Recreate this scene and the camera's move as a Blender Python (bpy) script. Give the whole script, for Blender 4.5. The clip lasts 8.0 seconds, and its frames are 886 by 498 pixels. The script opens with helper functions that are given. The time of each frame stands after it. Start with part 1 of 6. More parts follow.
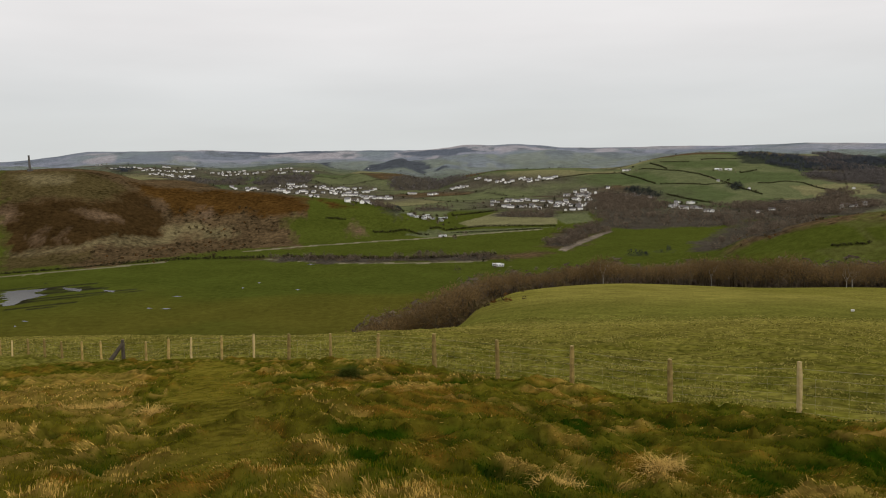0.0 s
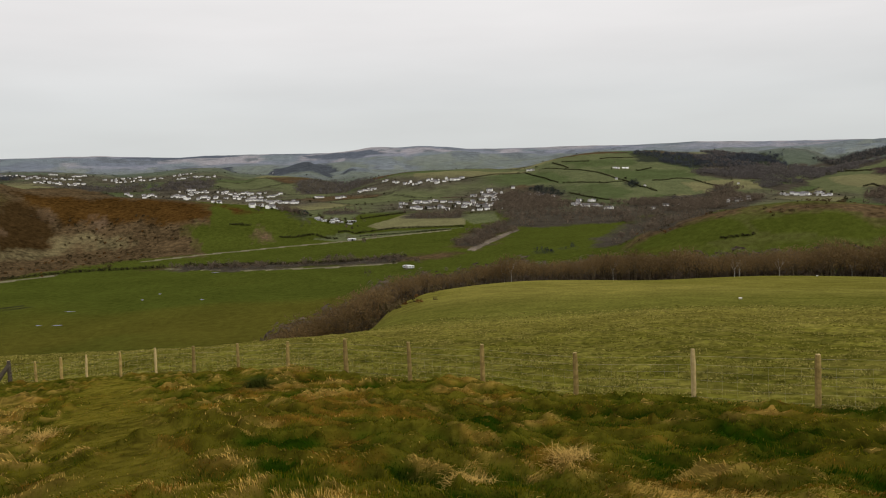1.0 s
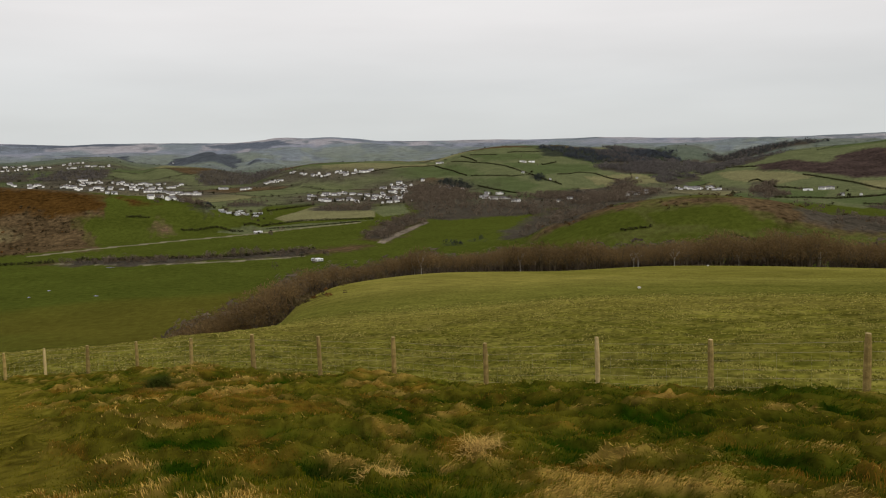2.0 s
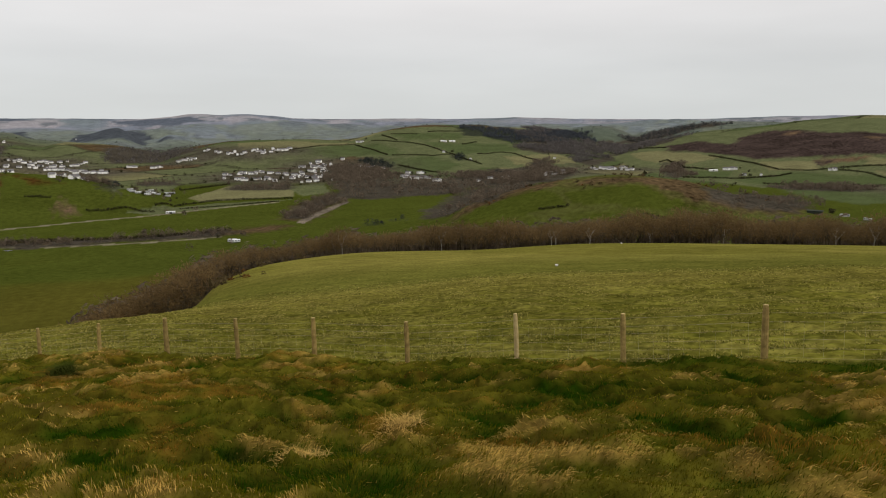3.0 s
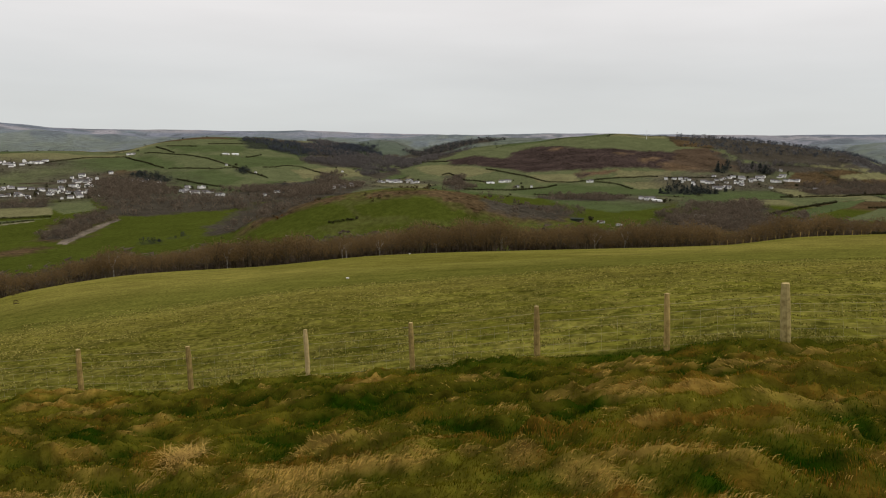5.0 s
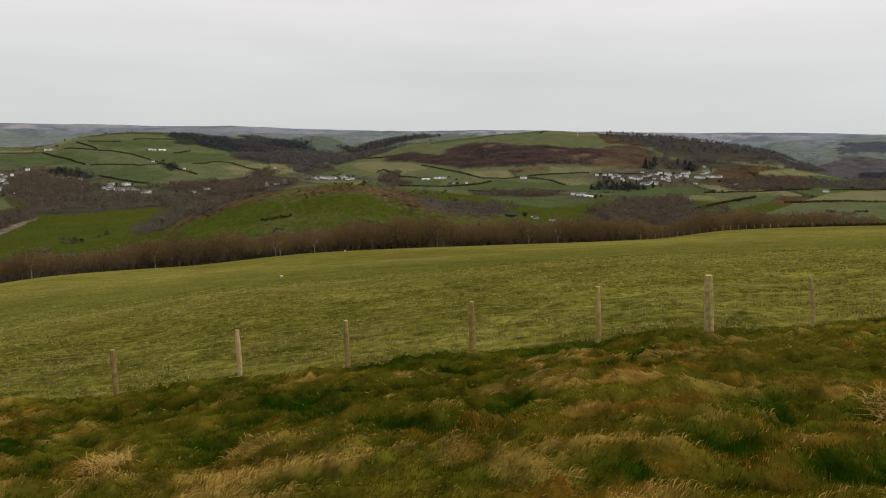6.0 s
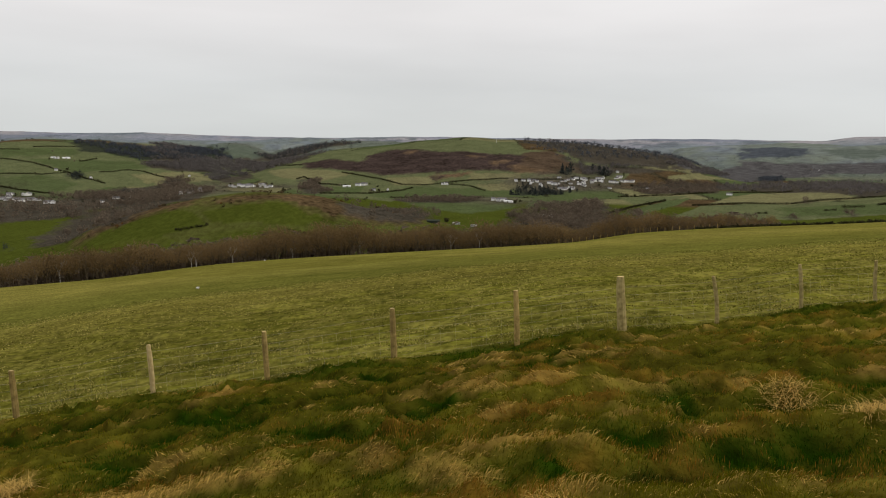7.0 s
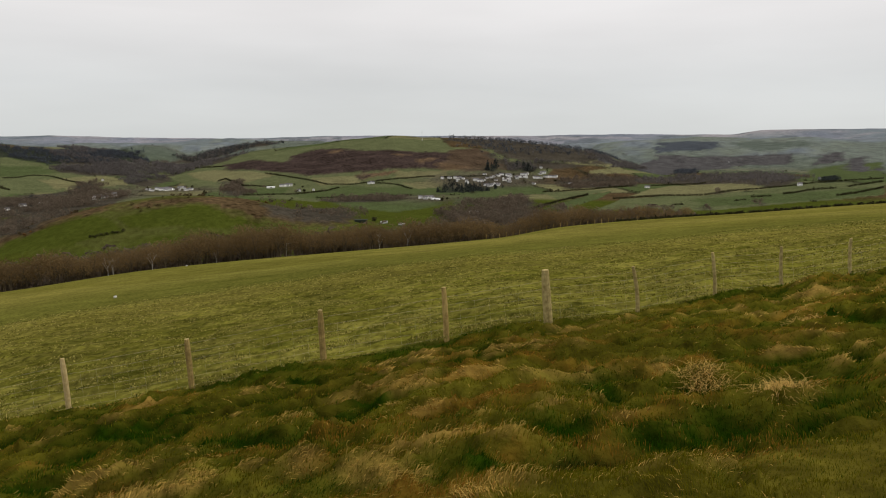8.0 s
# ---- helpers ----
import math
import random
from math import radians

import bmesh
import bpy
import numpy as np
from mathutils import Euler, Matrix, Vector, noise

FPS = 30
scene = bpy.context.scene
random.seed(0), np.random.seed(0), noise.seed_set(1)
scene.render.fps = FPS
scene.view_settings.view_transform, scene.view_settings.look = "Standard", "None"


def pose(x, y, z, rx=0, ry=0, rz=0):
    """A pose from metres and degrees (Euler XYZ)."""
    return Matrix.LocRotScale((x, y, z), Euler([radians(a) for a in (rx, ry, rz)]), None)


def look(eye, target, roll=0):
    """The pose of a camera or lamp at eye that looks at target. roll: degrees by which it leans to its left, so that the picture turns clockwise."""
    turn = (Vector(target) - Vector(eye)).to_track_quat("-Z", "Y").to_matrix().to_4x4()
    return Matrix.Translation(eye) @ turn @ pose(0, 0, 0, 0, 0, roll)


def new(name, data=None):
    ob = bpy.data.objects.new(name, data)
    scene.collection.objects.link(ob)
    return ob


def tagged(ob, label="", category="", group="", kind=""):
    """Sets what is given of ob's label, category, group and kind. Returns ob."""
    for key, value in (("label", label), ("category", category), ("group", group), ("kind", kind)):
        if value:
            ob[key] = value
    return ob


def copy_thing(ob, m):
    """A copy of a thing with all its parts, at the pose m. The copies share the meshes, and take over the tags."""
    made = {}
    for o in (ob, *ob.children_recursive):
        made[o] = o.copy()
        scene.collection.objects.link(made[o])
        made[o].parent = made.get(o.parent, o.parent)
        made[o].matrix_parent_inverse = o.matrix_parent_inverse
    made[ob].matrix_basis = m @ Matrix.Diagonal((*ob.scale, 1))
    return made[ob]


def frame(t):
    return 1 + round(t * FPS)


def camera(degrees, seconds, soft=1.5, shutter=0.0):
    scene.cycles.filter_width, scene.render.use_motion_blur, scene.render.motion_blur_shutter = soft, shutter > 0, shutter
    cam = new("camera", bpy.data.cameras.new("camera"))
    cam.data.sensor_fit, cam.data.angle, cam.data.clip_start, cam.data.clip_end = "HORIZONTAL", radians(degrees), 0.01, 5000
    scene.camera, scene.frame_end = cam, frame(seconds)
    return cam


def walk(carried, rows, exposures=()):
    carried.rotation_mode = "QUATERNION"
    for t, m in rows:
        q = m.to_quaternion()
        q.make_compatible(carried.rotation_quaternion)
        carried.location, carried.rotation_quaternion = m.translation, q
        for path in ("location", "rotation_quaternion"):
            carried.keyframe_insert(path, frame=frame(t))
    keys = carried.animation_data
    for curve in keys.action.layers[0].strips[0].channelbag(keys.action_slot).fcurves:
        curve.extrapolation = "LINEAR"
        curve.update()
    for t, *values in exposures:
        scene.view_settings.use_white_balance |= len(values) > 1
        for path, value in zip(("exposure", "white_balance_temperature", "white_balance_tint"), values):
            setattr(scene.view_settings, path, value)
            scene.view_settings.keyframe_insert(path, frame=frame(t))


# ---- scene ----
cam = camera(65.2, 8.0, soft=1.05)
EYE = 80.0  # height of the eye over the valley floor
# seconds, metres off the first eye, then yaw, pitch and roll in degrees
ROWS = [
    (0.0, 0.000, 0.000, -0.000, 0.00, -8.07, -0.98),
    (0.5, 0.034, -0.020, -0.002, -3.54, -8.21, -0.92),
    (1.0, 0.040, -0.051, 0.027, -7.52, -8.07, -1.71),
    (1.5, 0.027, -0.016, 0.023, -12.49, -8.60, -1.37),
    (2.8, 0.019, -0.010, 0.007, -19.24, -9.94, -0.37),
    (3.0, 0.052, 0.005, -0.000, -21.60, -10.61, -0.19),
    (3.5, 0.074, -0.017, 0.011, -27.98, -10.51, 0.38),
    (4.0, 0.073, -0.046, 0.020, -32.36, -9.90, 0.78),
    (4.5, 0.082, -0.060, 0.023, -35.98, -9.40, 0.68),
    (6.0, 0.134, -0.073, 0.022, -44.38, -9.65, 0.99),
    (6.5, 0.132, -0.106, 0.026, -47.41, -9.16, 0.87),
    (7.0, 0.152, -0.144, 0.032, -50.84, -9.01, 0.93),
    (7.5, 0.180, -0.146, 0.029, -54.07, -8.95, 0.59),
    (8.0, 0.166, -0.184, 0.034, -56.80, -9.10, 0.09),
]
walk(cam, [(t, pose(x, y, EYE + z, 90 + pitch, 0, yaw) @ pose(0, 0, 0, 0, 0, roll)) for t, x, y, z, yaw, pitch, roll in ROWS])

# ---- world and sun: a bright overcast day ----
world = bpy.data.worlds.new("sky")
scene.world = world
world.use_nodes = True
wn, wl = world.node_tree.nodes, world.node_tree.links
wn.clear()
w_out = wn.new("ShaderNodeOutputWorld")
w_bg = wn.new("ShaderNodeBackground")
w_clear = wn.new("ShaderNodeTexSky")
w_clear.sky_type, w_clear.sun_disc = "NISHITA", False
w_clear.sun_elevation, w_clear.sun_rotation = radians(49), radians(134)
w_dim = wn.new("ShaderNodeVectorMath")
w_dim.operation = "SCALE"
w_dim.inputs["Scale"].default_value = 0.10
w_co = wn.new("ShaderNodeTexCoord")
w_sep = wn.new("ShaderNodeSeparateXYZ")
w_ramp = wn.new("ShaderNodeValToRGB")
w_ramp.color_ramp.elements[0].position, w_ramp.color_ramp.elements[0].color = 0.0, (0.67, 0.69, 0.685, 1)
w_ramp.color_ramp.elements[1].position, w_ramp.color_ramp.elements[1].color = 0.30, (0.93, 0.905, 0.895, 1)
e = w_ramp.color_ramp.elements.new(0.07)
e.color = (0.68, 0.69, 0.69, 1)
e = w_ramp.color_ramp.elements.new(0.16)
e.color = (0.83, 0.81, 0.805, 1)
w_map = wn.new("ShaderNodeMapping")
w_map.inputs["Scale"].default_value = (1.2, 1.2, 7.0)
w_noise = wn.new("ShaderNodeTexNoise")
w_noise.inputs["Scale"].default_value = 1.6
w_noise.inputs["Detail"].default_value = 4
w_cloud = wn.new("ShaderNodeMapRange")
w_cloud.inputs["From Min"].default_value, w_cloud.inputs["From Max"].default_value = 0.3, 0.7
w_cloud.inputs["To Min"].default_value, w_cloud.inputs["To Max"].default_value = 0.94, 1.06
w_mul = wn.new("ShaderNodeVectorMath")
w_mul.operation = "SCALE"
w_mix = wn.new("ShaderNodeMix")
w_mix.data_type = "RGBA"
w_mix.inputs["Factor"].default_value = 0.96
wl.new(w_co.outputs["Generated"], w_sep.inputs[0])
wl.new(w_sep.outputs["Z"], w_ramp.inputs[0])
wl.new(w_co.outputs["Generated"], w_map.inputs[0])
wl.new(w_map.outputs[0], w_noise.inputs["Vector"])
wl.new(w_noise.outputs["Fac"], w_cloud.inputs["Value"])
wl.new(w_ramp.outputs[0], w_mul.inputs[0])
wl.new(w_cloud.outputs[0], w_mul.inputs["Scale"])
wl.new(w_clear.outputs[0], w_dim.inputs[0])
wl.new(w_dim.outputs[0], w_mix.inputs["A"])
wl.new(w_mul.outputs[0], w_mix.inputs["B"])
wl.new(w_mix.outputs["Result"], w_bg.inputs["Color"])
w_bg.inputs["Strength"].default_value = 1.0
wl.new(w_bg.outputs[0], w_out.inputs[0])

sun = new("sun", bpy.data.lights.new("sun", "SUN"))
sun.data.energy, sun.data.angle, sun.data.color = 1.5, radians(14), (1.0, 0.93, 0.82)
sun.matrix_world = look((0, 0, 400), (-49, 47, 400 - 78))

# ---- the lie of the land: heights over the valley floor ----
_lattice = np.random.RandomState(7).rand(256, 256)


def vnoise(x, y):
    """Smooth noise from 0 to 1 on a unit lattice."""
    xi, yi = np.floor(x).astype(int), np.floor(y).astype(int)
    u, v = x - xi, y - yi
    u, v = u * u * (3 - 2 * u), v * v * (3 - 2 * v)
    a, b = _lattice[xi & 255, yi & 255], _lattice[(xi + 1) & 255, yi & 255]
    c, d = _lattice[xi & 255, (yi + 1) & 255], _lattice[(xi + 1) & 255, (yi + 1) & 255]
    return (a * (1 - u) + b * u) * (1 - v) + (c * (1 - u) + d * u) * v


def fbm(x, y, octaves=4):
    total, size = 0.0, 1.0
    for k in range(octaves):
        total = total + size * (vnoise(x + 17.3 * k, y - 9.1 * k) - 0.5)
        x, y, size = x * 2.03, y * 2.03, size * 0.5
    return total


def smooth(u):
    u = np.clip(u, 0, 1)
    return u * u * (3 - 2 * u)


def curve(*keys):
    """A smooth curve, with no overshoot, through (place, value) keys."""
    px, pv = np.array([k[0] for k in keys], float), np.array([k[1] for k in keys], float)
    step, rise = np.diff(px), np.diff(pv) / np.diff(px)
    m = np.zeros(len(px))
    same = rise[:-1] * rise[1:] > 0
    m[1:-1][same] = 2 * rise[:-1][same] * rise[1:][same] / (rise[:-1] + rise[1:])[same]
    m[0], m[-1] = rise[0], rise[-1]

    def at(a):
        a = np.clip(a, px[0], px[-1])
        i = np.clip(np.searchsorted(px, a) - 1, 0, len(px) - 2)
        h, u = step[i], (a - px[i]) / step[i]
        return ((1 + 2 * u) * (1 - u) ** 2 * pv[i] + u * (1 - u) ** 2 * h * m[i] + u * u * (3 - 2 * u) * pv[i + 1] + u * u * (u - 1) * h * m[i + 1])
    return at


# The home hill, by bearing from the viewpoint (degrees east of the first view): distance and drop of its breaks of slope.
FENCE_R = curve((-180, 16), (-90, 60), (-45, 58), (-33, 50), (-25.6, 41), (-20.7, 35), (-15.9, 31), (-9.7, 26.5), (-0.9, 21.6), (4.5, 19.7), (10.8, 18), (18.7, 16.5), (28, 15.3), (37, 14.75), (47.7, 14.5), (57.9, 14.8), (66.1, 15.4), (73.2, 17), (78.8, 18.9), (83.5, 20.8), (88, 22.5), (105, 30), (180, 16))
FENCE_Z = curve((-180, 1), (-120, 0), (-90, -8), (-45, -13.5), (-33, -12.4), (-25.6, -11.2), (-20.7, -9.86), (-15.9, -9.0), (-9.7, -8.05), (-0.9, -7.0), (4.5, -6.66), (10.8, -6.3), (18.7, -6.0), (28, -5.53), (37, -5.16), (47.7, -4.78), (57.9, -4.37), (66.1, -4.08), (73.2, -4.12), (78.8, -4.04), (83.5, -4.1), (88, -3.85), (105, -2.5), (135, 0.5), (180, 1))
BROW_R = curve((-180, 60), (-90, 100), (-33, 72), (-20, 66), (-8, 58), (0, 52), (17, 50), (36, 52), (55, 55), (70, 58), (80, 60), (90, 64), (120, 60), (180, 60))
BROW_EL = curve((-180, 3), (-120, 1), (-90, -6), (-45, -11.8), (-33.4, -12.4), (-22, -13.88), (-8, -14.75), (0, -14.65), (10, -14.25), (20, -13.75), (26.8, -13.05), (36.4, -12.5), (55, -10.4), (61, -9.6), (67, -9.1), (80, -7.25), (90, -5.8), (110, -3), (140, 2), (180, 3))
LOWER_R = curve((-180, 200), (-90, 200), (-20, 150), (0, 135), (3.5, 150), (7, 168), (17, 188), (27, 198), (49, 210), (61, 220), (80, 232), (90, 245), (180, 200))
LOWER_EL = curve((-180, 1.00), (-120, -2.00), (-90, -10.00), (-45, -14.50), (-33, -16.00), (-20, -17.00), (-8, -17.50), (0, -15.7), (3.3, -12.94), (7, -11.74), (16.5, -10.98), (23, -10.95), (33.3, -10.31), (49, -9.61), (61, -8.73), (67, -7.56), (80, -5.94), (90, -4.63), (120, -2.00), (180, 1.00))
FOOT_R = curve((-180, 700), (-60, 420), (-33, 330), (-8, 300), (0, 280), (7, 300), (17, 330), (36, 345), (61, 380), (75, 460), (90, 600), (180, 700))


def land(x, y):
    """The height of the land at a place, without the tussocks."""
    az, r = np.degrees(np.arctan2(x, y)), np.hypot(x, y)
    tan = lambda a: np.tan(np.radians(a))
    rr = [0 * r, FENCE_R(az), BROW_R(az), LOWER_R(az), FOOT_R(az), FOOT_R(az) + 4000]
    zz = [0 * r - 1.65, FENCE_Z(az), rr[2] * tan(BROW_EL(az)), rr[3] * tan(LOWER_EL(az)), 0 * r - EYE, 0 * r - EYE]
    sl = [(b - a) / (d - c) for a, b, c, d in zip(zz, zz[1:], rr, rr[1:])]
    m = [sl[0]] + [0.5 * (a + b) for a, b in zip(sl, sl[1:])] + [0 * r]
    m[4] = 0 * r
    z = 0 * r - EYE
    for i in range(5):
        h = rr[i + 1] - rr[i]
        u = np.clip((r - rr[i]) / h, 0, 1)
        p = (1 + 2 * u) * (1 - u) ** 2 * zz[i] + u * (1 - u) ** 2 * h * m[i] + u * u * (3 - 2 * u) * zz[i + 1] + u * u * (u - 1) * h * m[i + 1]
        z = np.where((r >= rr[i]) & (r <= rr[i + 1]), p, z)
    z = z + EYE
    # the valley floor, with a little roll in it
    z = z + 1.2 * fbm(x / 160, y / 160) * smooth((r - 560) / 200)
    roll = 5.0 * fbm(x / 140 + 3, y / 140) * smooth((r - 420) / 300) + 42.0 * fbm(x / 520, y / 520, 5) * smooth((r - 2300) / 700) * (1 - smooth((r - 3750) / 450))
    for h in HILLS:
        z = np.maximum(z, h(az, r) + roll)
    return z


def hill(crest, r_crest, r_foot, r_back, power=1.0, foot_z=-8.0):
    """A hill by the bearing and angle of its crest, and the distances of its crest, near foot and far foot."""
    el = curve(*crest)
    rc, rf, rb = (c if callable(c) else (lambda a, c=c: c + 0 * a) for c in (r_crest, r_foot, r_back))

    def at(az, r):
        inside = smooth((az - crest[0][0]) / 0.8 + 1) * smooth((crest[-1][0] - az) / 0.8 + 1)
        top = EYE + rc(az) * np.tan(np.radians(el(az)))
        near = smooth((r - rf(az)) / (rc(az) - rf(az))) ** power
        far = smooth((rb(az) - r) / (rb(az) - rc(az)))
        return foot_z + (top - foot_z) * np.where(r < rc(az), near, far) * inside
    return at


HILLS = [
    # the heath hill with the column on it
    hill([(-60, -1.2), (-45, -0.9), (-36, -0.8), (-32, -0.85), (-29, -0.72), (-26, -1.0), (-23.4, -1.7), (-17.3, -2.65), (-11.2, -3.5), (-7.6, -4.15), (-3.9, -5.0), (-1.1, -6.0), (1.5, -7.4)], curve((-60, 900), (-28, 860), (-10, 760), (0, 690)), curve((-60, 600), (-33, 590), (-28, 570), (-21, 640), (-11, 600), (-4, 640), (2, 640)), 1150, 0.85),
    # the knoll beyond the wood
    hill([(15, -9.0), (18, -8.9), (21.2, -8.4), (24, -6.95), (28.7, -5.5), (32.4, -4.72), (35.6, -4.42), (40.2, -4.7), (44.6, -5.75), (50.9, -6.9), (56, -8.4), (60, -9)], 500, 350, 680, 0.9),
    # town slopes
    hill([(-60, -1.4), (-32, -0.9), (-26.5, -0.68), (-23.6, -0.64), (-21.3, -0.76), (-17.2, -1.1), (-14.2, -0.98), (-12.4, -0.82), (-10.2, -0.85), (-8.8, -1.22), (-6.1, -1.5), (-3, -2.2), (0, -2.8)], 2100, 1100, 2700, 0.8),
    # cone hills far up the valley
    hill([(-9, -1.9), (-6.5, -1.45), (-4.7, -0.98), (-3.8, -0.68), (-3.2, -0.6), (-2.4, -1.02), (-1.5, -1.5), (-0.6, -1.47), (0.4, -1.12), (0.9, -1.15), (3, -1.8)], 2700, 2000, 3300),
    # the green hill with the dark wood
    hill([(-1, -3.2), (2.0, -2.25), (4.6, -1.78), (9, -1.68), (12.3, -1.7), (14.5, -1.54), (16.6, -0.95), (17.9, -0.68), (19.5, -0.49), (21, -0.48), (22.4, -0.54), (24.3, -0.52), (25.7, -0.68), (29, -0.82), (30.5, -0.98), (32, -1.2), (33, -1.6), (34, -1.9), (36.5, -2.4), (39, -3.2)], curve((0, 1500), (10, 1500), (20, 1750), (30, 1900), (40, 1700)), curve((-1, 1150), (12, 1150), (22, 960), (40, 1000)), 2600, 0.8),
    # the heathery hill above the second village
    hill([(30, -3.8), (34, -3.2), (38, -2.0), (40.4, -1.42), (41.7, -1.08), (43.9, -0.82), (46.5, -0.51), (48.4, -0.19), (50.6, -0.01), (52.9, 0.14), (55.2, 0.02), (57, 0.0), (59.8, -0.14), (62, -0.28), (64.4, -0.5), (66.7, -0.8), (68.9, -1.05), (70.2, -1.4), (71.1, -1.8), (72.5, -2.25), (76, -3.2)], curve((30, 1400), (45, 1750), (60, 1750), (76, 1600)), curve((30, 1050), (48, 980), (60, 1050), (76, 1200)), 2500, 0.8),
    # ridges that close the valley between the green hill and the heathery hill
    hill([(26, -1.7), (28, -1.3), (30, -1.02), (31.5, -0.92), (32.7, -0.64), (33.5, -0.55), (34.9, -0.65), (35.5, -0.82), (36.6, -1.22), (38.5, -1.8)], 2200, 1800, 2700),
    hill([(33.5, -2.4), (36.6, -1.4), (37.5, -1.06), (38.7, -0.84), (39.6, -0.7), (41.7, -0.36), (43, -0.25), (45.2, -0.3), (48, -0.35), (52, -0.5)], 2280, 1750, 2800),
    # fields behind the town
    hill([(-12, -3.0), (-10.7, -2.45), (-8.4, -1.97), (-6.5, -1.62), (-3.8, -1.82), (-1, -2.37), (0.4, -2.9)], 1750, 1300, 2150),
    # low fields to the east
    hill([(60, -5.2), (66, -4.6), (72, -4.2), (79.6, -3.3), (89, -2.6), (100, -2), (120, -2)], 1250, 480, 1700, 0.8),
    # wooded ridges up the eastern valley
    hill([(36, -1.9), (40, -1.5), (45, -1.0), (52, -0.6), (62, -0.45), (66, -0.9), (68.5, -0.87), (69.3, -0.48), (70.2, -0.27), (71.5, -0.03), (73.2, 0.08), (76.5, 0.08), (79.7, 0.05), (84, -0.05), (89.2, -0.25), (100, -0.3), (125, -0.4)], 2900, 1900, 3600),
    # moor ridges below the skyline
    hill([(-60, -0.7), (-35, -0.6), (-27, -0.45), (-20, -0.22), (-12, -0.38), (-8, -0.25), (-3, -0.5), (2, -0.18), (5, -0.45), (9, -0.25), (14, -0.36), (20, -0.28), (28, -0.25), (34, -0.5), (44, -0.25), (60, -0.15), (70, -0.3), (80, -0.1), (88, 0.1), (110, 0)], 3500, 2500, 3950),
    # the farthest moors
    hill([(-180, 0.2), (-100, 0.2), (-45, -0.3), (-32.3, -0.28), (-28.8, 0.04), (-26.6, 0.33), (-20, 0.35), (-12.8, 0.1), (-7.4, 0.14), (-1.9, 0.09), (0.5, 0.25), (2.3, 0.47), (4, 0.36), (6, 0.42), (8, 0.3), (10, 0.08), (13.6, 0.02), (18.7, 0.06), (24, 0.02), (28, 0.14), (32, 0.0), (40, -0.06), (48, 0.15), (64, 0.2), (71, 0.3), (79, 0.3), (81.3, 0.62), (89, 0.68), (110, 0.4), (180, 0.2)], 4400, 3000, 4950, 0.7),
]

# ---- helpers for meshes and materials ----
def material(name, colour=(0.5, 0.5, 0.5), rough=0.9, specular=0.2):
    m = bpy.data.materials.new(name)
    m.use_nodes = True
    b = m.node_tree.nodes["Principled BSDF"]
    b.inputs["Base Color"].default_value = (*colour, 1)
    b.inputs["Roughness"].default_value = rough
    b.inputs["Specular IOR Level"].default_value = specular
    return m, m.node_tree.nodes, m.node_tree.links, b


def noise_node(n, l, scale, detail=3, vector=None, coord="Object"):
    t = n.new("ShaderNodeTexNoise")
    t.inputs["Scale"].default_value, t.inputs["Detail"].default_value = scale, detail
    if vector is None:
        vector = n.new("ShaderNodeTexCoord").outputs[coord]
    l.new(vector, t.inputs["Vector"])
    return t.outputs["Fac"]


def ranged(n, l, value, lo, hi, to_lo, to_hi):
    t = n.new("ShaderNodeMapRange")
    for k, v in zip(("From Min", "From Max", "To Min", "To Max"), (lo, hi, to_lo, to_hi)):
        t.inputs[k].default_value = v
    l.new(value, t.inputs["Value"])
    return t.outputs[0]


def math_node(n, l, op, a, b):
    t = n.new("ShaderNodeMath")
    t.operation = op
    for k, v in enumerate((a, b)):
        if isinstance(v, (int, float)):
            t.inputs[k].default_value = v
        else:
            l.new(v, t.inputs[k])
    return t.outputs[0]


def scaled(n, l, colour, factor):
    t = n.new("ShaderNodeVectorMath")
    t.operation = "SCALE"
    l.new(colour, t.inputs[0])
    l.new(factor, t.inputs["Scale"])
    return t.outputs[0]


def mottled(name, colour, colour2, scale, rough=0.9, specular=0.2, bump=0.0, random_shift=0.0):
    """A surface of two colours mixed by noise at two scales; random_shift: how far each object's shade differs."""
    m, n, l, b = material(name, colour, rough, specular)
    big, fine = noise_node(n, l, scale, 4), noise_node(n, l, scale * 7, 2)
    mix = n.new("ShaderNodeMix")
    mix.data_type = "RGBA"
    mix.inputs["A"].default_value, mix.inputs["B"].default_value = (*colour, 1), (*colour2, 1)
    l.new(ranged(n, l, math_node(n, l, "ADD", big, math_node(n, l, "MULTIPLY", fine, 0.5)), 0.55, 0.95, 0, 1), mix.inputs["Factor"])
    out = mix.outputs["Result"]
    if random_shift:
        info = n.new("ShaderNodeObjectInfo")
        out = scaled(n, l, out, ranged(n, l, info.outputs["Random"], 0, 1, 1 - random_shift, 1 + random_shift))
    l.new(out, b.inputs["Base Color"])
    if bump:
        bn = n.new("ShaderNodeBump")
        bn.inputs["Strength"].default_value = bump
        bn.inputs["Distance"].default_value = 0.02
        l.new(fine, bn.inputs["Height"])
        l.new(bn.outputs[0], b.inputs["Normal"])
    return m


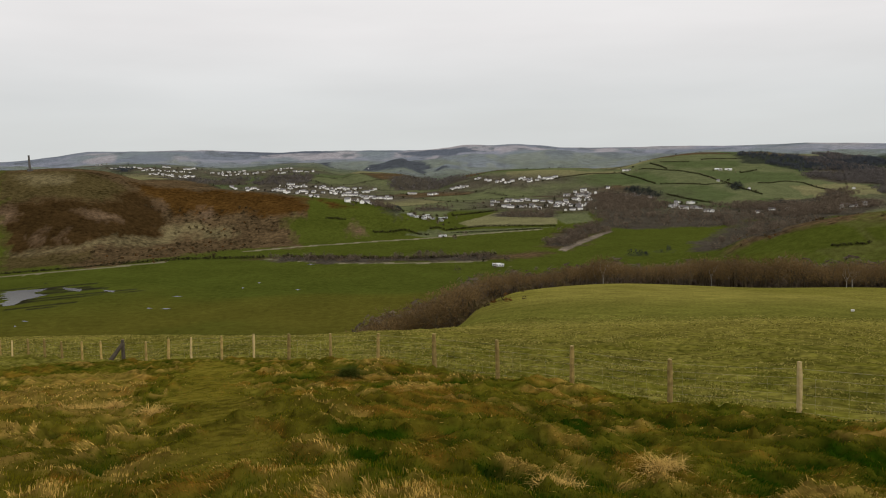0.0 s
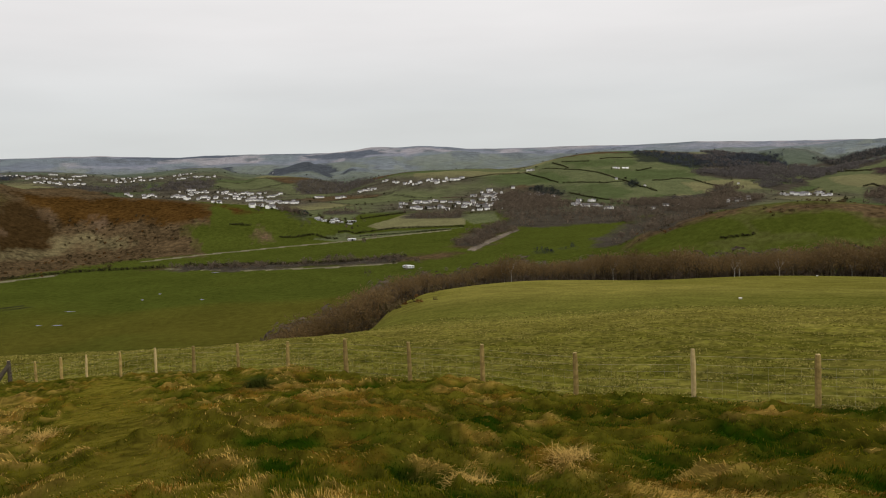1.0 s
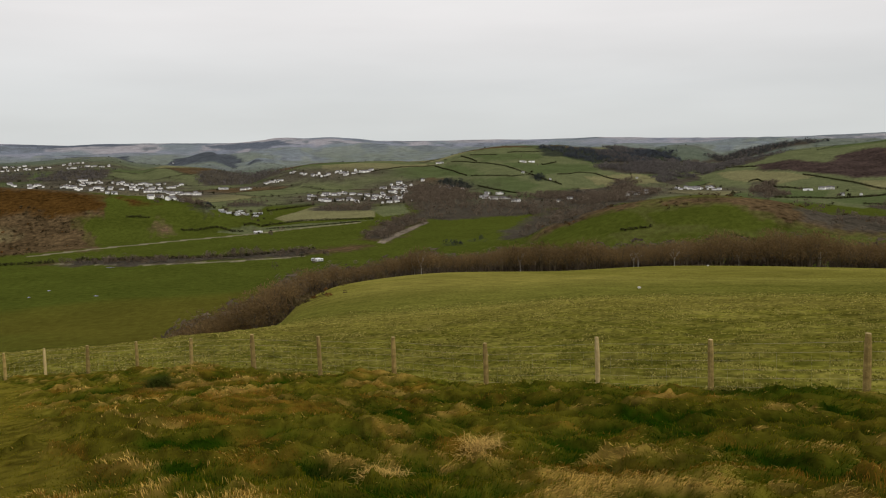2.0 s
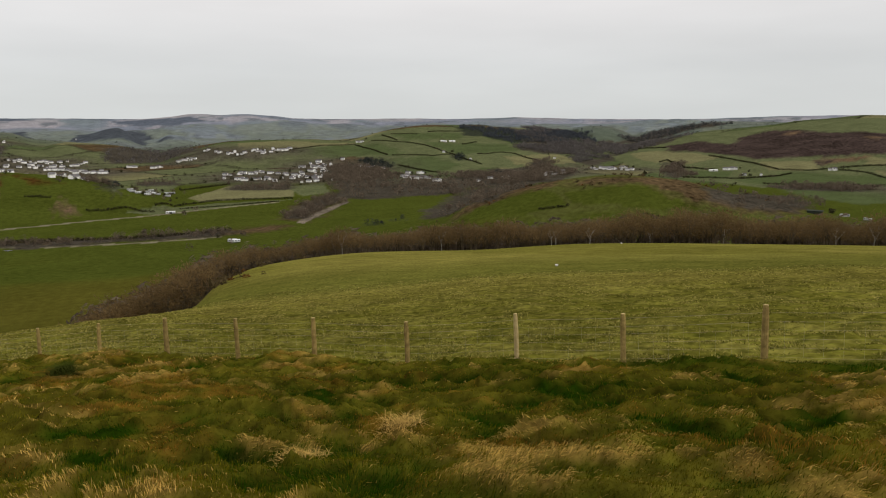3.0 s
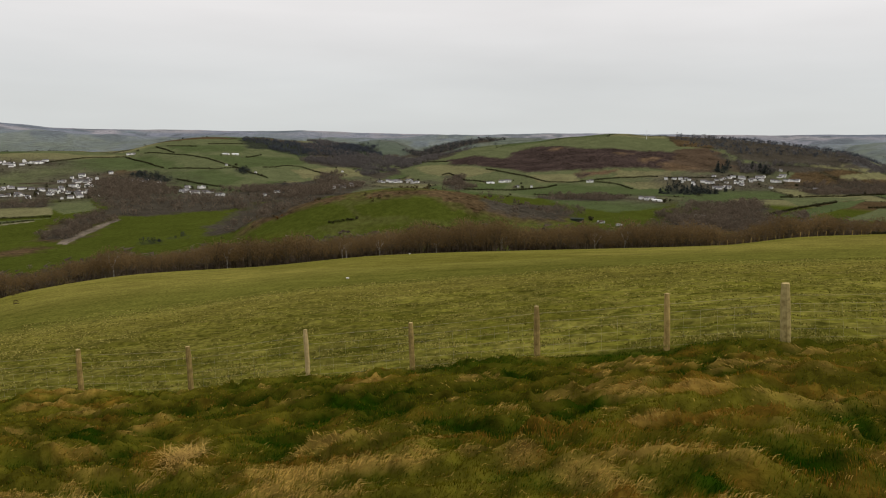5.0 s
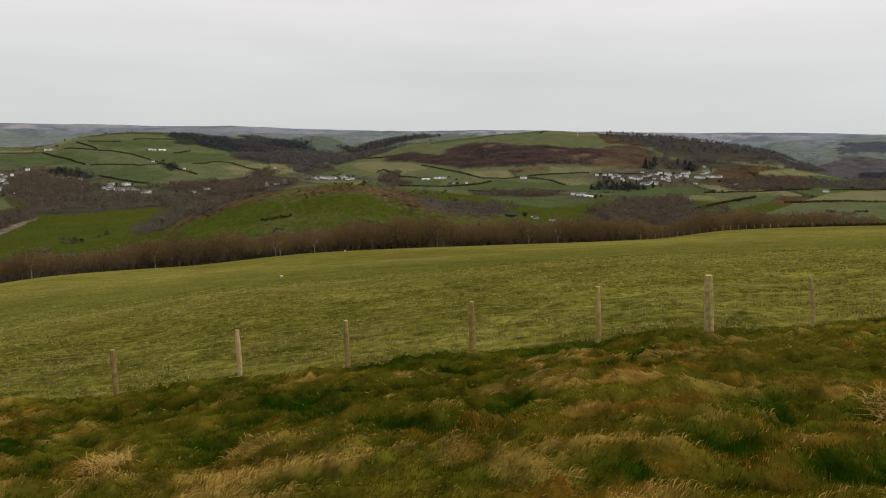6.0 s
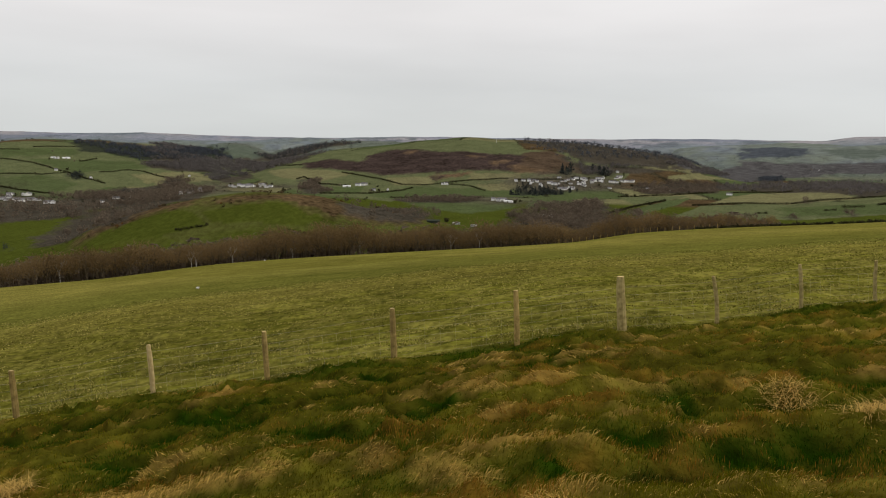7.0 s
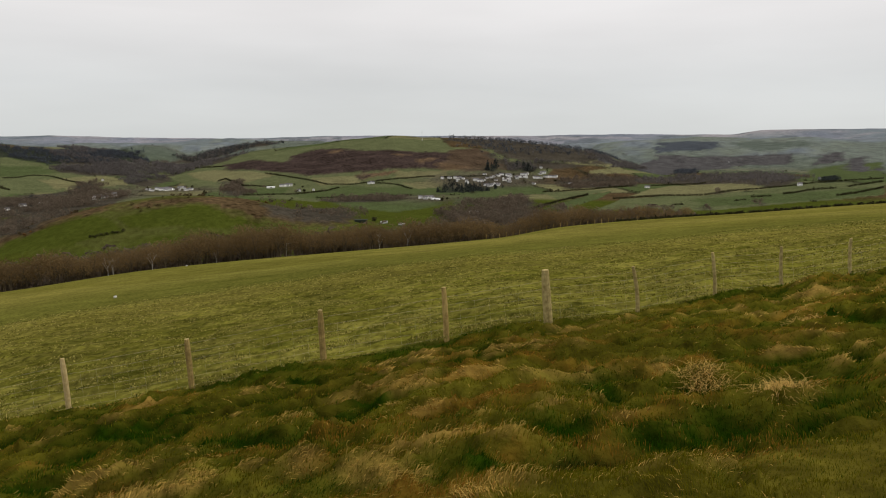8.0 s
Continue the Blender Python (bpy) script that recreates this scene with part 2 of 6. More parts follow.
def see_through(n, l, b, amount):
    """Lets thin leaves and twigs pass light on to their far side."""
    thin, mix = n.new("ShaderNodeBsdfTranslucent"), n.new("ShaderNodeMixShader")
    if b.inputs["Base Color"].is_linked:
        l.new(b.inputs["Base Color"].links[0].from_socket, thin.inputs["Color"])
    mix.inputs["Fac"].default_value = amount
    l.new(b.outputs[0], mix.inputs[1])
    l.new(thin.outputs[0], mix.inputs[2])
    out = [k for k in n if k.type == "OUTPUT_MATERIAL"][0]
    l.new(mix.outputs[0], out.inputs["Surface"])


def colour_attribute(mesh, name, rgba):
    mesh.attributes.new(name, "FLOAT_COLOR", "POINT").data.foreach_set("color", np.asarray(rgba, np.float32).ravel())


def raw_mesh(name, co, faces, smooth_faces=False):
    """A mesh from arrays of corners and of faces with one count of corners."""
    co, faces = np.asarray(co, np.float32), np.asarray(faces, np.int32)
    mesh = bpy.data.meshes.new(name)
    mesh.vertices.add(len(co))
    mesh.vertices.foreach_set("co", co.ravel())
    mesh.loops.add(faces.size)
    mesh.loops.foreach_set("vertex_index", faces.ravel())
    mesh.polygons.add(len(faces))
    mesh.polygons.foreach_set("loop_start", np.arange(0, faces.size, faces.shape[1], dtype=np.int32))
    mesh.update(calc_edges=True)
    if smooth_faces:
        mesh.polygons.foreach_set("use_smooth", np.ones(len(mesh.polygons), bool))
    return mesh


def part(name, bm, mat, parent, label=""):
    mesh = bpy.data.meshes.new(name)
    bm.to_mesh(mesh)
    bm.free()
    mesh.materials.append(mat)
    ob = new(name, mesh)
    ob.parent = parent
    return tagged(ob, label)


# ---- land cover: base colour and how scrubby it is ----
COVER = {
    # pasture, dry, meadow, woodfar and upland are greyed: distance haze put into the colour
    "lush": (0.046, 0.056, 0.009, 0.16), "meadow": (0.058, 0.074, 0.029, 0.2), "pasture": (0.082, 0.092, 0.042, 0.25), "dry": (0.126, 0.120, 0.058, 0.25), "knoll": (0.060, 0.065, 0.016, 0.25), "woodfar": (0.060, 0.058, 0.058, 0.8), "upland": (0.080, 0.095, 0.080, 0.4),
    "rough": (0.049, 0.038, 0.015, 0.6), "heath": (0.030, 0.018, 0.007, 0.5), "scrub": (0.064, 0.044, 0.022, 0.8),
    "bracken": (0.050, 0.026, 0.007, 0.6), "bracken2": (0.060, 0.042, 0.027, 0.7), "heather": (0.038, 0.027, 0.023, 0.9),
    "straw": (0.102, 0.084, 0.042, 0.6), "woodfloor": (0.046, 0.040, 0.030, 0.5), "soil": (0.092, 0.062, 0.036, 0.5), "stones": (0.15, 0.125, 0.095, 0.4),
    # moordark and darkwood hold far haze as blue in their colour
    "moordark": (0.080, 0.092, 0.115, 0.3), "darkwood": (0.050, 0.057, 0.066, 0.6), "pinefloor": (0.026, 0.030, 0.020, 0.5), "mud": (0.018, 0.017, 0.010, 0.5),
    "path": (0.104, 0.086, 0.012, 0.2), "pale": (0.150, 0.125, 0.045, 0.4), "track": (0.15, 0.135, 0.085, 0.2),
}
PATCHES, SPOTS, HEDGES, WOODS, ROWS_OF_HOUSES, POOLS, COLUMN = [], [], [], [], [], [], []


def patch(kind, *corners):
    PATCHES.append((kind, np.array(corners, float)))


def track(width, *points):
    for (ax, ay), (bx, by) in zip(points, points[1:]):
        d = np.array([bx - ax, by - ay], float)
        n = np.array([-d[1], d[0]]) / np.hypot(*d) * width
        p = np.array([[ax, ay], [bx, by]])
        PATCHES.append(("track", np.array([p[0] - n, p[1] - n, p[1] + n, p[0] + n])))


def spot(kind, ax, ay, bx, by, width):
    SPOTS.append((kind, ax, ay, bx, by, width))


def hedge(height, *points):
    HEDGES.append((height, np.array(points, float)))


def wood(kind, count, height, *corners):
    WOODS.append((kind, count, height, np.array(corners, float)))
    if kind != "gorse":
        patch("pinefloor" if kind in ("conifer", "evergreen") else "woodfloor", *corners)


def houses(kind, count, a, b):
    ROWS_OF_HOUSES.append((kind, count, a, b))


def pool(*corners):
    POOLS.append(np.array(corners, float))


def column_at(place):
    COLUMN.append(place)


def inside(poly, x, y):
    """Which places lie in a polygon."""
    hit = np.zeros(x.shape, bool)
    for (ax, ay), (bx, by) in zip(poly, np.roll(poly, -1, axis=0)):
        if ay != by:
            hit ^= ((ay > y) != (by > y)) & (x < (bx - ax) * (y - ay) / (by - ay) + ax)
    return hit


# ---- the plan ----
# far moor and forest
patch("moordark", (-1232, 3901), (-974, 4291), (-761, 4263), (-587, 4014), (-881, 3877))
patch("moordark", (-259, 3949), (-70, 4137), (159, 4012), (216, 3875), (-4, 3793), (-190, 3833))
patch("darkwood", (-273, 2562), (-258, 3486), (-198, 3695), (-51, 2915), (-70, 2343), (-238, 2413))
patch("darkwood", (-33, 2451), (-3, 2630), (37, 2463))
patch("darkwood", (-739, 3240), (-524, 3217), (-439, 2905), (-437, 1916))
# the heath hill
patch("scrub", (-455, 719), (-420, 762), (-373, 766), (-345, 799), (-258, 831), (-146, 740), (-131, 675), (-155, 669), (-147, 658), (-131, 627), (-120, 596), (-167, 588), (-218, 546), (-260, 497), (-335, 517))
patch("rough", (-447, 706), (-373, 728), (-340, 719), (-312, 700), (-327, 656), (-389, 634), (-404, 634))
patch("heath", (-398, 624), (-324, 659), (-313, 723), (-263, 663), (-276, 618), (-296, 567), (-353, 547))
patch("bracken", (-331, 738), (-236, 760), (-145, 732), (-136, 687), (-173, 676), (-195, 695), (-272, 688), (-305, 710))
patch("straw", (-295, 565), (-279, 613), (-262, 661), (-238, 670), (-200, 662), (-193, 648), (-231, 649), (-259, 625), (-277, 576), (-308, 547), (-350, 542), (-353, 546))
patch("straw", (-426, 699), (-380, 708), (-360, 691), (-391, 666))
patch("soil", (-333, 630), (-315, 639), (-303, 638), (-302, 621), (-321, 620))
patch("soil", (-352, 581), (-337, 580), (-331, 563), (-340, 563))
patch("soil", (-321, 577), (-315, 587), (-309, 565))
patch("soil", (-392, 613), (-391, 627), (-374, 607), (-377, 588))
patch("soil", (-293, 691), (-284, 701), (-282, 675))
patch("soil", (-252, 697), (-230, 698), (-227, 680), (-241, 680))
patch("soil", (-140, 599), (-125, 612), (-123, 583), (-136, 581))
patch("lush", (-140, 725), (-96, 723), (-48, 708), (-24, 689), (-2, 674), (-46, 663), (-96, 637), (-123, 627), (-147, 655), (-131, 672))
patch("bracken", (-137, 736), (-108, 723), (-92, 712), (-105, 703), (-131, 720))
patch("soil", (-100, 662), (-89, 677), (-74, 663), (-79, 654))
patch("rough", (-349, 540), (-307, 545), (-278, 558), (-282, 522), (-315, 485))
# valley floor
patch("lush", (-138, 531), (-117, 582), (-12, 632), (112, 691), (83, 557), (42, 534), (-125, 532))
patch("scrub", (-152, 536), (-81, 530), (42, 531), (79, 542), (74, 513), (32, 504), (-77, 503), (-150, 527))
patch("pasture", (-35, 663), (44, 706), (118, 712), (-12, 636))
patch("dry", (17, 766), (76, 906), (145, 853), (123, 742), (28, 723))
patch("pasture", (-51, 748), (-20, 1078), (13, 940), (5, 877), (-47, 697))
patch("lush", (164, 672), (307, 711), (287, 677), (207, 576), (151, 499), (65, 475), (95, 534))
patch("scrub", (83, 571), (119, 670), (168, 742), (180, 702), (157, 668), (97, 543))
patch("stones", (91, 547), (123, 609), (165, 677), (163, 662), (121, 587), (96, 540))
patch("pasture", (131, 856), (186, 884), (167, 765), (132, 740))
track(3, (-166, 568), (-120, 596), (-63, 619), (-12, 636), (42, 667), (100, 693))
track(2.5, (-136, 525), (-76, 500), (-18, 494), (31, 499))
track(3, (-302, 464), (-267, 485), (-209, 522))
# fields of the green hill
# the knoll
patch("knoll", (179, 463), (203, 456), (238, 435), (269, 423), (315, 439), (348, 413), (346, 350), (397, 322), (329, 308), (207, 378))
patch("lush", (184, 462), (210, 451), (236, 431), (240, 399), (236, 378), (221, 388), (209, 390), (185, 416))
patch("lush", (242, 395), (291, 374), (294, 353), (305, 333), (274, 345), (240, 378))
patch("scrub", (251, 417), (280, 404), (312, 387), (358, 404), (327, 352), (388, 376), (392, 323), (352, 320), (310, 339), (296, 356), (291, 374), (259, 394))
patch("scrub", (174, 449), (209, 468), (255, 476), (278, 463), (251, 410), (230, 428), (196, 440), (180, 453))
# the heathery hill
# eastern fields
# hedges
hedge(2.4, (-13, 677), (46, 727), (119, 718))
hedge(2.4, (-67, 663), (-35, 671), (-13, 656))
hedge(2.4, (-115, 675), (-95, 680))
hedge(2.4, (12, 851), (73, 915))
hedge(2.4, (-126, 535), (-62, 520), (-10, 514), (42, 528))
hedge(2.4, (-249, 508), (-203, 530), (-138, 531))
hedge(1.5, (-309, 476), (-278, 491), (-249, 508))
hedge(1.5, (9, 672), (43, 677), (101, 698))
hedge(1.4, (220, 389), (236, 378))
hedge(1.0, (268, 343), (282, 327))
# far woods
wood("bare", 200, 9, (261, 1176), (303, 1100), (272, 838), (331, 780), (308, 699), (177, 680), (167, 736), (202, 907))
wood("bare", 60, 7, (73, 915), (151, 892), (137, 808), (66, 834))
wood("bare", 30, 6, (-39, 990), (14, 1000), (13, 924), (-36, 932))
wood("bare", 150, 7, (193, 544), (310, 716), (422, 808), (451, 789), (216, 440), (199, 469), (191, 508))
wood("bare", 120, 8, (286, 900), (359, 880), (445, 881), (562, 886), (482, 787), (384, 760), (320, 751), (260, 779))
wood("bare", 80, 7, (579, 587), (608, 524), (396, 326), (359, 323), (316, 346))
wood("gorse", 150, 2.2, (253, 412), (278, 402), (310, 385), (613, 692), (333, 353), (298, 358), (291, 374), (259, 394))
wood("gorse", 80, 2.0, (179, 450), (203, 456), (389, 724), (475, 791), (253, 412), (232, 432), (197, 443))
wood("bare", 160, 8, (-417, 1499), (-399, 1630), (-294, 1632), (-282, 1462), (-347, 1411))
wood("evergreen", 40, 8, (-791, 1678), (-755, 1705), (-712, 1620), (-751, 1606))
wood("bare", 90, 8, (-664, 1538), (-560, 1526), (-523, 1490), (-408, 1466), (-449, 1619), (-552, 1574))
wood("bare", 200, 8, (-121, 1621), (13, 1957), (80, 1449), (21, 1460), (-95, 1420))
wood("bare", 60, 7, (-120, 1197), (-49, 725), (-36, 693), (-54, 713))
wood("evergreen", 6, 8, (-54, 733), (-48, 791), (-45, 711), (-51, 706))
wood("evergreen", 9, 4.5, (141, 519), (154, 518), (151, 506), (138, 509))
wood("evergreen", 3, 4, (167, 528), (178, 539), (175, 530), (165, 522))
wood("bare", 110, 5, (-135, 536), (-79, 522), (42, 528), (36, 503), (-76, 500), (-130, 516))
wood("bare", 130, 6, (86, 577), (118, 660), (167, 736), (177, 703), (151, 664), (99, 555))
wood("gorse", 160, 1.8, (-285, 564), (-192, 642), (-119, 593), (-163, 574), (-217, 543), (-262, 499))
wood("gorse", 140, 1.8, (-307, 708), (-272, 691), (-195, 695), (-156, 671), (-131, 627), (-182, 646), (-263, 663))
wood("gorse", 90, 1.4, (9, 341), (24, 367), (41, 389), (56, 400), (19, 128), (10, 105), (5, 92), (12, 328))
# the green hill
patch("pasture", (53, 1515), (144, 1505), (317, 1458), (378, 1464), (494, 1530), (583, 1537), (656, 1534), (613, 1404), (667, 1330), (653, 1220), (636, 1120), (690, 1088), (609, 959), (515, 1022), (469, 1013), (397, 957), (324, 997), (348, 1228), (285, 1309), (213, 1323), (115, 1307))
patch("dry", (143, 1513), (356, 1424), (362, 1402), (281, 1392), (208, 1360), (128, 1398))
patch("meadow", (222, 1346), (302, 1387), (358, 1386), (400, 1338), (404, 1189), (346, 1257), (287, 1268), (233, 1315))
patch("meadow", (399, 1174), (445, 1144), (454, 1055), (375, 983), (328, 999), (354, 1214))
patch("meadow", (461, 1296), (541, 1287), (650, 1294), (634, 1185), (491, 1165), (482, 1216))
patch("meadow", (447, 1419), (518, 1395), (605, 1425), (578, 1336), (451, 1330))
patch("dry", (580, 1082), (690, 1088), (651, 1027), (549, 1022))
hedge(2.6, (447, 1428), (491, 1383))
hedge(2.6, (444, 1307), (463, 1245), (472, 1190), (481, 1164), (482, 1121), (487, 1053))
hedge(2.6, (381, 1214), (440, 1155), (481, 1164))
hedge(2.6, (529, 1425), (613, 1443))
hedge(2.6, (526, 1158), (580, 1172), (599, 1154), (603, 1075))
hedge(2.6, (546, 1272), (588, 1297))
hedge(2.6, (217, 1347), (293, 1398), (360, 1394))
hedge(2.6, (358, 1386), (376, 1223))
hedge(2.6, (393, 1390), (444, 1307))
hedge(2.6, (365, 1126), (384, 984))
hedge(2.6, (429, 1437), (434, 1344))
wood("evergreen", 900, 8, (662, 1570), (744, 1551), (916, 1605), (975, 1589), (1039, 1562), (901, 1380), (772, 1281), (709, 1267), (684, 1317), (634, 1377), (594, 1386))
wood("bare", 697, 8, (674, 1299), (698, 1246), (862, 1319), (1084, 1561), (1002, 1393), (757, 1168), (656, 1150), (643, 1216))
wood("evergreen", 40, 6, (478, 1161), (498, 1170), (485, 1111), (465, 1102))
wood("evergreen", 56, 6, (456, 948), (486, 964), (452, 892), (428, 886))
wood("bare", 900, 7, (392, 928), (479, 999), (545, 1015), (592, 1011), (590, 919), (470, 800), (388, 767), (334, 745))
wood("evergreen", 102, 7, (318, 1228), (342, 1225), (361, 1157), (352, 1114), (320, 1128))
wood("bare", 530, 8, (254, 1165), (306, 1222), (320, 1098), (299, 950), (267, 864), (200, 882))
wood("bare", 481, 8, (670, 1293), (776, 1330), (855, 1338), (720, 1125), (672, 1150), (655, 1206))
# the closed valley behind it
patch("dry", (567, 1130), (679, 1146), (695, 1089), (625, 1025), (548, 1045))
patch("pasture", (510, 974), (614, 1008), (649, 1019), (570, 936), (497, 922))
patch("pasture", (788, 1233), (1011, 1425), (864, 1246), (743, 1163))
wood("evergreen", 335, 9, (1129, 1827), (1146, 1826), (1133, 1740), (1115, 1684), (938, 1465), (872, 1412))
wood("bare", 900, 9, (1215, 2131), (988, 1623), (850, 1378), (752, 1266), (714, 1314), (843, 1536))
wood("mixed", 538, 9, (1253, 1685), (1351, 1736), (1429, 1730), (1475, 1654), (1532, 1617), (1450, 1579), (1419, 1618), (1317, 1595), (1220, 1595), (1170, 1622))
patch("upland", (1353, 1638), (1427, 1589), (1397, 1568), (1330, 1599))
wood("bare", 700, 9, (1104, 1644), (1188, 1599), (1061, 1256), (950, 1161), (956, 1288), (925, 1364))
wood("bare", 272, 7, (671, 1052), (843, 1207), (930, 1253), (836, 1162), (659, 989))
wood("bare", 70, 7, (579, 1055), (641, 1099), (604, 1022), (560, 1007))
# the heathery hill
patch("pasture", (844, 1191), (1037, 1219), (1134, 1179), (1232, 1095), (1268, 1040), (1315, 994), (1376, 907), (1262, 803), (1074, 696), (1237, 555), (1127, 527), (969, 616), (833, 630), (764, 639), (643, 612), (652, 794), (728, 984))
patch("heather", (950, 1161), (984, 1106), (978, 1018), (1053, 1062), (1126, 1068), (1115, 930), (1159, 847), (1212, 771), (1165, 702), (1083, 689), (1039, 734), (989, 761), (949, 792), (882, 837), (881, 890), (889, 970), (883, 1071))
patch("bracken2", (1235, 786), (1311, 762), (1210, 664), (1157, 611), (1074, 659), (1095, 709))
patch("soil", (1082, 771), (1143, 767), (1137, 755), (1071, 750))
patch("soil", (1104, 849), (1127, 817), (1088, 816))
patch("soil", (1098, 999), (1105, 972), (1083, 956), (1074, 977))
patch("soil", (1093, 733), (1124, 715), (1124, 653), (1071, 693))
patch("soil", (930, 783), (989, 748), (957, 737), (903, 754))
patch("heather", (913, 773), (946, 777), (933, 754), (903, 754))
patch("dry", (863, 1163), (883, 1071), (860, 910), (778, 903), (779, 1005))
patch("dry", (863, 839), (915, 777), (878, 734), (824, 770))
patch("dry", (979, 741), (1064, 689), (1014, 657), (944, 714))
patch("lush", (736, 855), (784, 805), (700, 731), (665, 773))
patch("meadow", (708, 717), (839, 748), (862, 697), (957, 620), (801, 586), (710, 634), (671, 658))
patch("dry", (921, 685), (997, 646), (969, 616), (902, 637))
patch("meadow", (644, 589), (725, 567), (748, 493), (712, 461), (606, 459), (601, 503))
patch("lush", (821, 513), (939, 525), (940, 491), (716, 415), (716, 455))
patch("lush", (725, 338), (942, 369), (1041, 367), (896, 335), (739, 316))
patch("pasture", (953, 445), (1063, 379), (942, 369), (856, 379))
hedge(2.8, (848, 832), (836, 769), (857, 740), (938, 710), (1003, 673))
hedge(2.8, (780, 969), (801, 973), (757, 879), (768, 826))
hedge(2.8, (890, 720), (903, 683), (896, 644))
hedge(2.8, (681, 648), (727, 608), (778, 569))
hedge(2.8, (652, 758), (708, 717), (827, 737))
hedge(2.8, (1005, 663), (1074, 612))
hedge(2.8, (953, 445), (1046, 401), (1161, 375))
hedge(2.8, (857, 1226), (929, 1233), (920, 1124))
hedge(2.8, (712, 346), (816, 361), (942, 369))
hedge(2.8, (859, 938), (848, 832))
wood("evergreen", 720, 9, (1380, 902), (1508, 876), (2019, 1068), (2060, 987), (2098, 904), (2131, 822), (1538, 545), (1340, 528), (1338, 576), (1285, 614), (1245, 658), (1320, 739), (1374, 828))
wood("bare", 315, 9, (1380, 902), (1508, 876), (2019, 1068), (2060, 987), (2098, 904), (2131, 822), (1538, 545), (1340, 528), (1338, 576), (1285, 614), (1245, 658), (1320, 739), (1374, 828))
wood("bare", 489, 8, (1276, 741), (1224, 646), (1279, 599), (1329, 523), (1701, 552), (1469, 476), (1261, 542), (1175, 585), (1150, 607))
wood("conifer", 94, 7, (960, 630), (1045, 573), (939, 525), (857, 560))
wood("conifer", 6, 14, (1147, 654), (1176, 643), (1130, 618), (1113, 632))
wood("conifer", 8, 14, (1198, 611), (1243, 600), (1179, 566), (1152, 585))
wood("bare", 179, 7, (675, 642), (727, 608), (772, 565), (714, 541), (648, 578))
wood("bare", 192, 7, (797, 976), (778, 903), (671, 768), (632, 770))
wood("bare", 605, 8, (655, 424), (675, 391), (814, 455), (899, 446), (791, 377), (698, 339), (738, 275), (666, 285), (609, 284), (555, 304), (507, 328))
wood("bare", 537, 7, (1148, 509), (1240, 465), (1313, 414), (1161, 375), (1037, 445))
# gorse at the corner of the pasture
wood("gorse", 170, 1.3, (1, 317), (20, 380), (40, 422), (56, 432), (52, 417), (8, 120), (1, 51))
# eastern fields
patch("dry", (1258, 495), (1435, 465), (1506, 438), (1240, 465))
patch("upland", (2579, 484), (2641, 315), (2598, 226), (2476, 377), (2476, 446))
patch("upland", (2282, 254), (2391, 206), (2341, 179), (2236, 234))
patch("upland", (2456, 425), (2570, 306), (2532, 284), (2422, 385))
patch("meadow", (2066, 201), (2250, 95), (2284, 37), (1196, 18), (1215, 109))
patch("pasture", (913, 310), (992, 256), (1046, 148), (1074, 116), (1092, 15), (964, 12), (890, 101), (791, 203), (747, 285), (858, 298))
patch("dry", (1108, 330), (1214, 323), (1219, 207), (1069, 151), (986, 278), (934, 309))
patch("meadow", (966, 226), (1010, 116), (1040, 14), (972, 13), (902, 103), (858, 194))
patch("darkwood", (2471, 715), (2608, 683), (2604, 526), (2439, 491), (2331, 555), (2260, 652))
patch("woodfar", (1374, 517), (2215, 648), (2293, 428), (2391, 283), (2185, 256), (2069, 384), (1397, 476))
wood("bare", 700, 8, (1246, 424), (1561, 405), (1813, 297), (1825, 213), (1138, 122), (1089, 154), (1234, 210), (1265, 347), (1249, 404))
wood("evergreen", 339, 6, (1775, 472), (1860, 443), (1658, 394), (1605, 424))
wood("evergreen", 153, 5, (1264, 104), (1269, 82), (1130, 72), (1121, 88))
patch("woodfar", (2349, 121), (2395, 74), (2099, 62), (1926, 88))
patch("woodfar", (2362, 218), (2460, 151), (2273, 124), (2176, 185))
wood("bare", 6, 7, (1085, 227), (1071, 213), (1020, 202), (1026, 214))
wood("bare", 6, 7, (813, 226), (819, 219), (781, 208), (775, 215))
wood("bare", 6, 7, (851, 191), (857, 183), (818, 174), (812, 182))
wood("bare", 6, 7, (901, 143), (898, 134), (863, 129), (865, 137))
patch("woodfar", (2159, 54), (2172, 37), (2084, 34), (2068, 51))
hedge(3.0, (898, 316), (978, 277), (1053, 201), (1096, 133), (1118, 114), (1144, 17))
hedge(3.0, (1181, 352), (1277, 282))
hedge(3.0, (956, 155), (967, 133))
hedge(3.0, (985, 122), (1028, 98), (1042, 67))
hedge(3.0, (1051, 54), (1100, 16))
hedge(3.0, (958, 60), (1000, 33), (1036, 14))
hedge(2.6, (855, 226), (866, 216))
hedge(2.6, (913, 167), (923, 155))
# houses
houses("house", 9, (-929, 1876), (-1235, 3011))
houses("house", 5, (-813, 1725), (-706, 1720))
houses("house", 6, (-725, 1681), (-611, 1668))
houses("house", 7, (-670, 1598), (-568, 1584))
houses("house", 2, (-711, 1786), (-694, 1786))
houses("house", 3, (-651, 1760), (-637, 1822))
houses("house", 3, (-575, 1744), (-521, 1685))
houses("house", 3, (-548, 1764), (-517, 1790))
houses("house", 6, (-517, 1671), (-439, 1736))
houses("house", 3, (-424, 1765), (-390, 1803))
houses("house", 5, (-396, 1672), (-314, 1705))
houses("house", 2, (-435, 1436), (-414, 1398))
houses("house", 3, (-396, 1391), (-368, 1383))
houses("house", 4, (-337, 1370), (-302, 1339))
houses("house", 3, (-324, 1412), (-308, 1445))
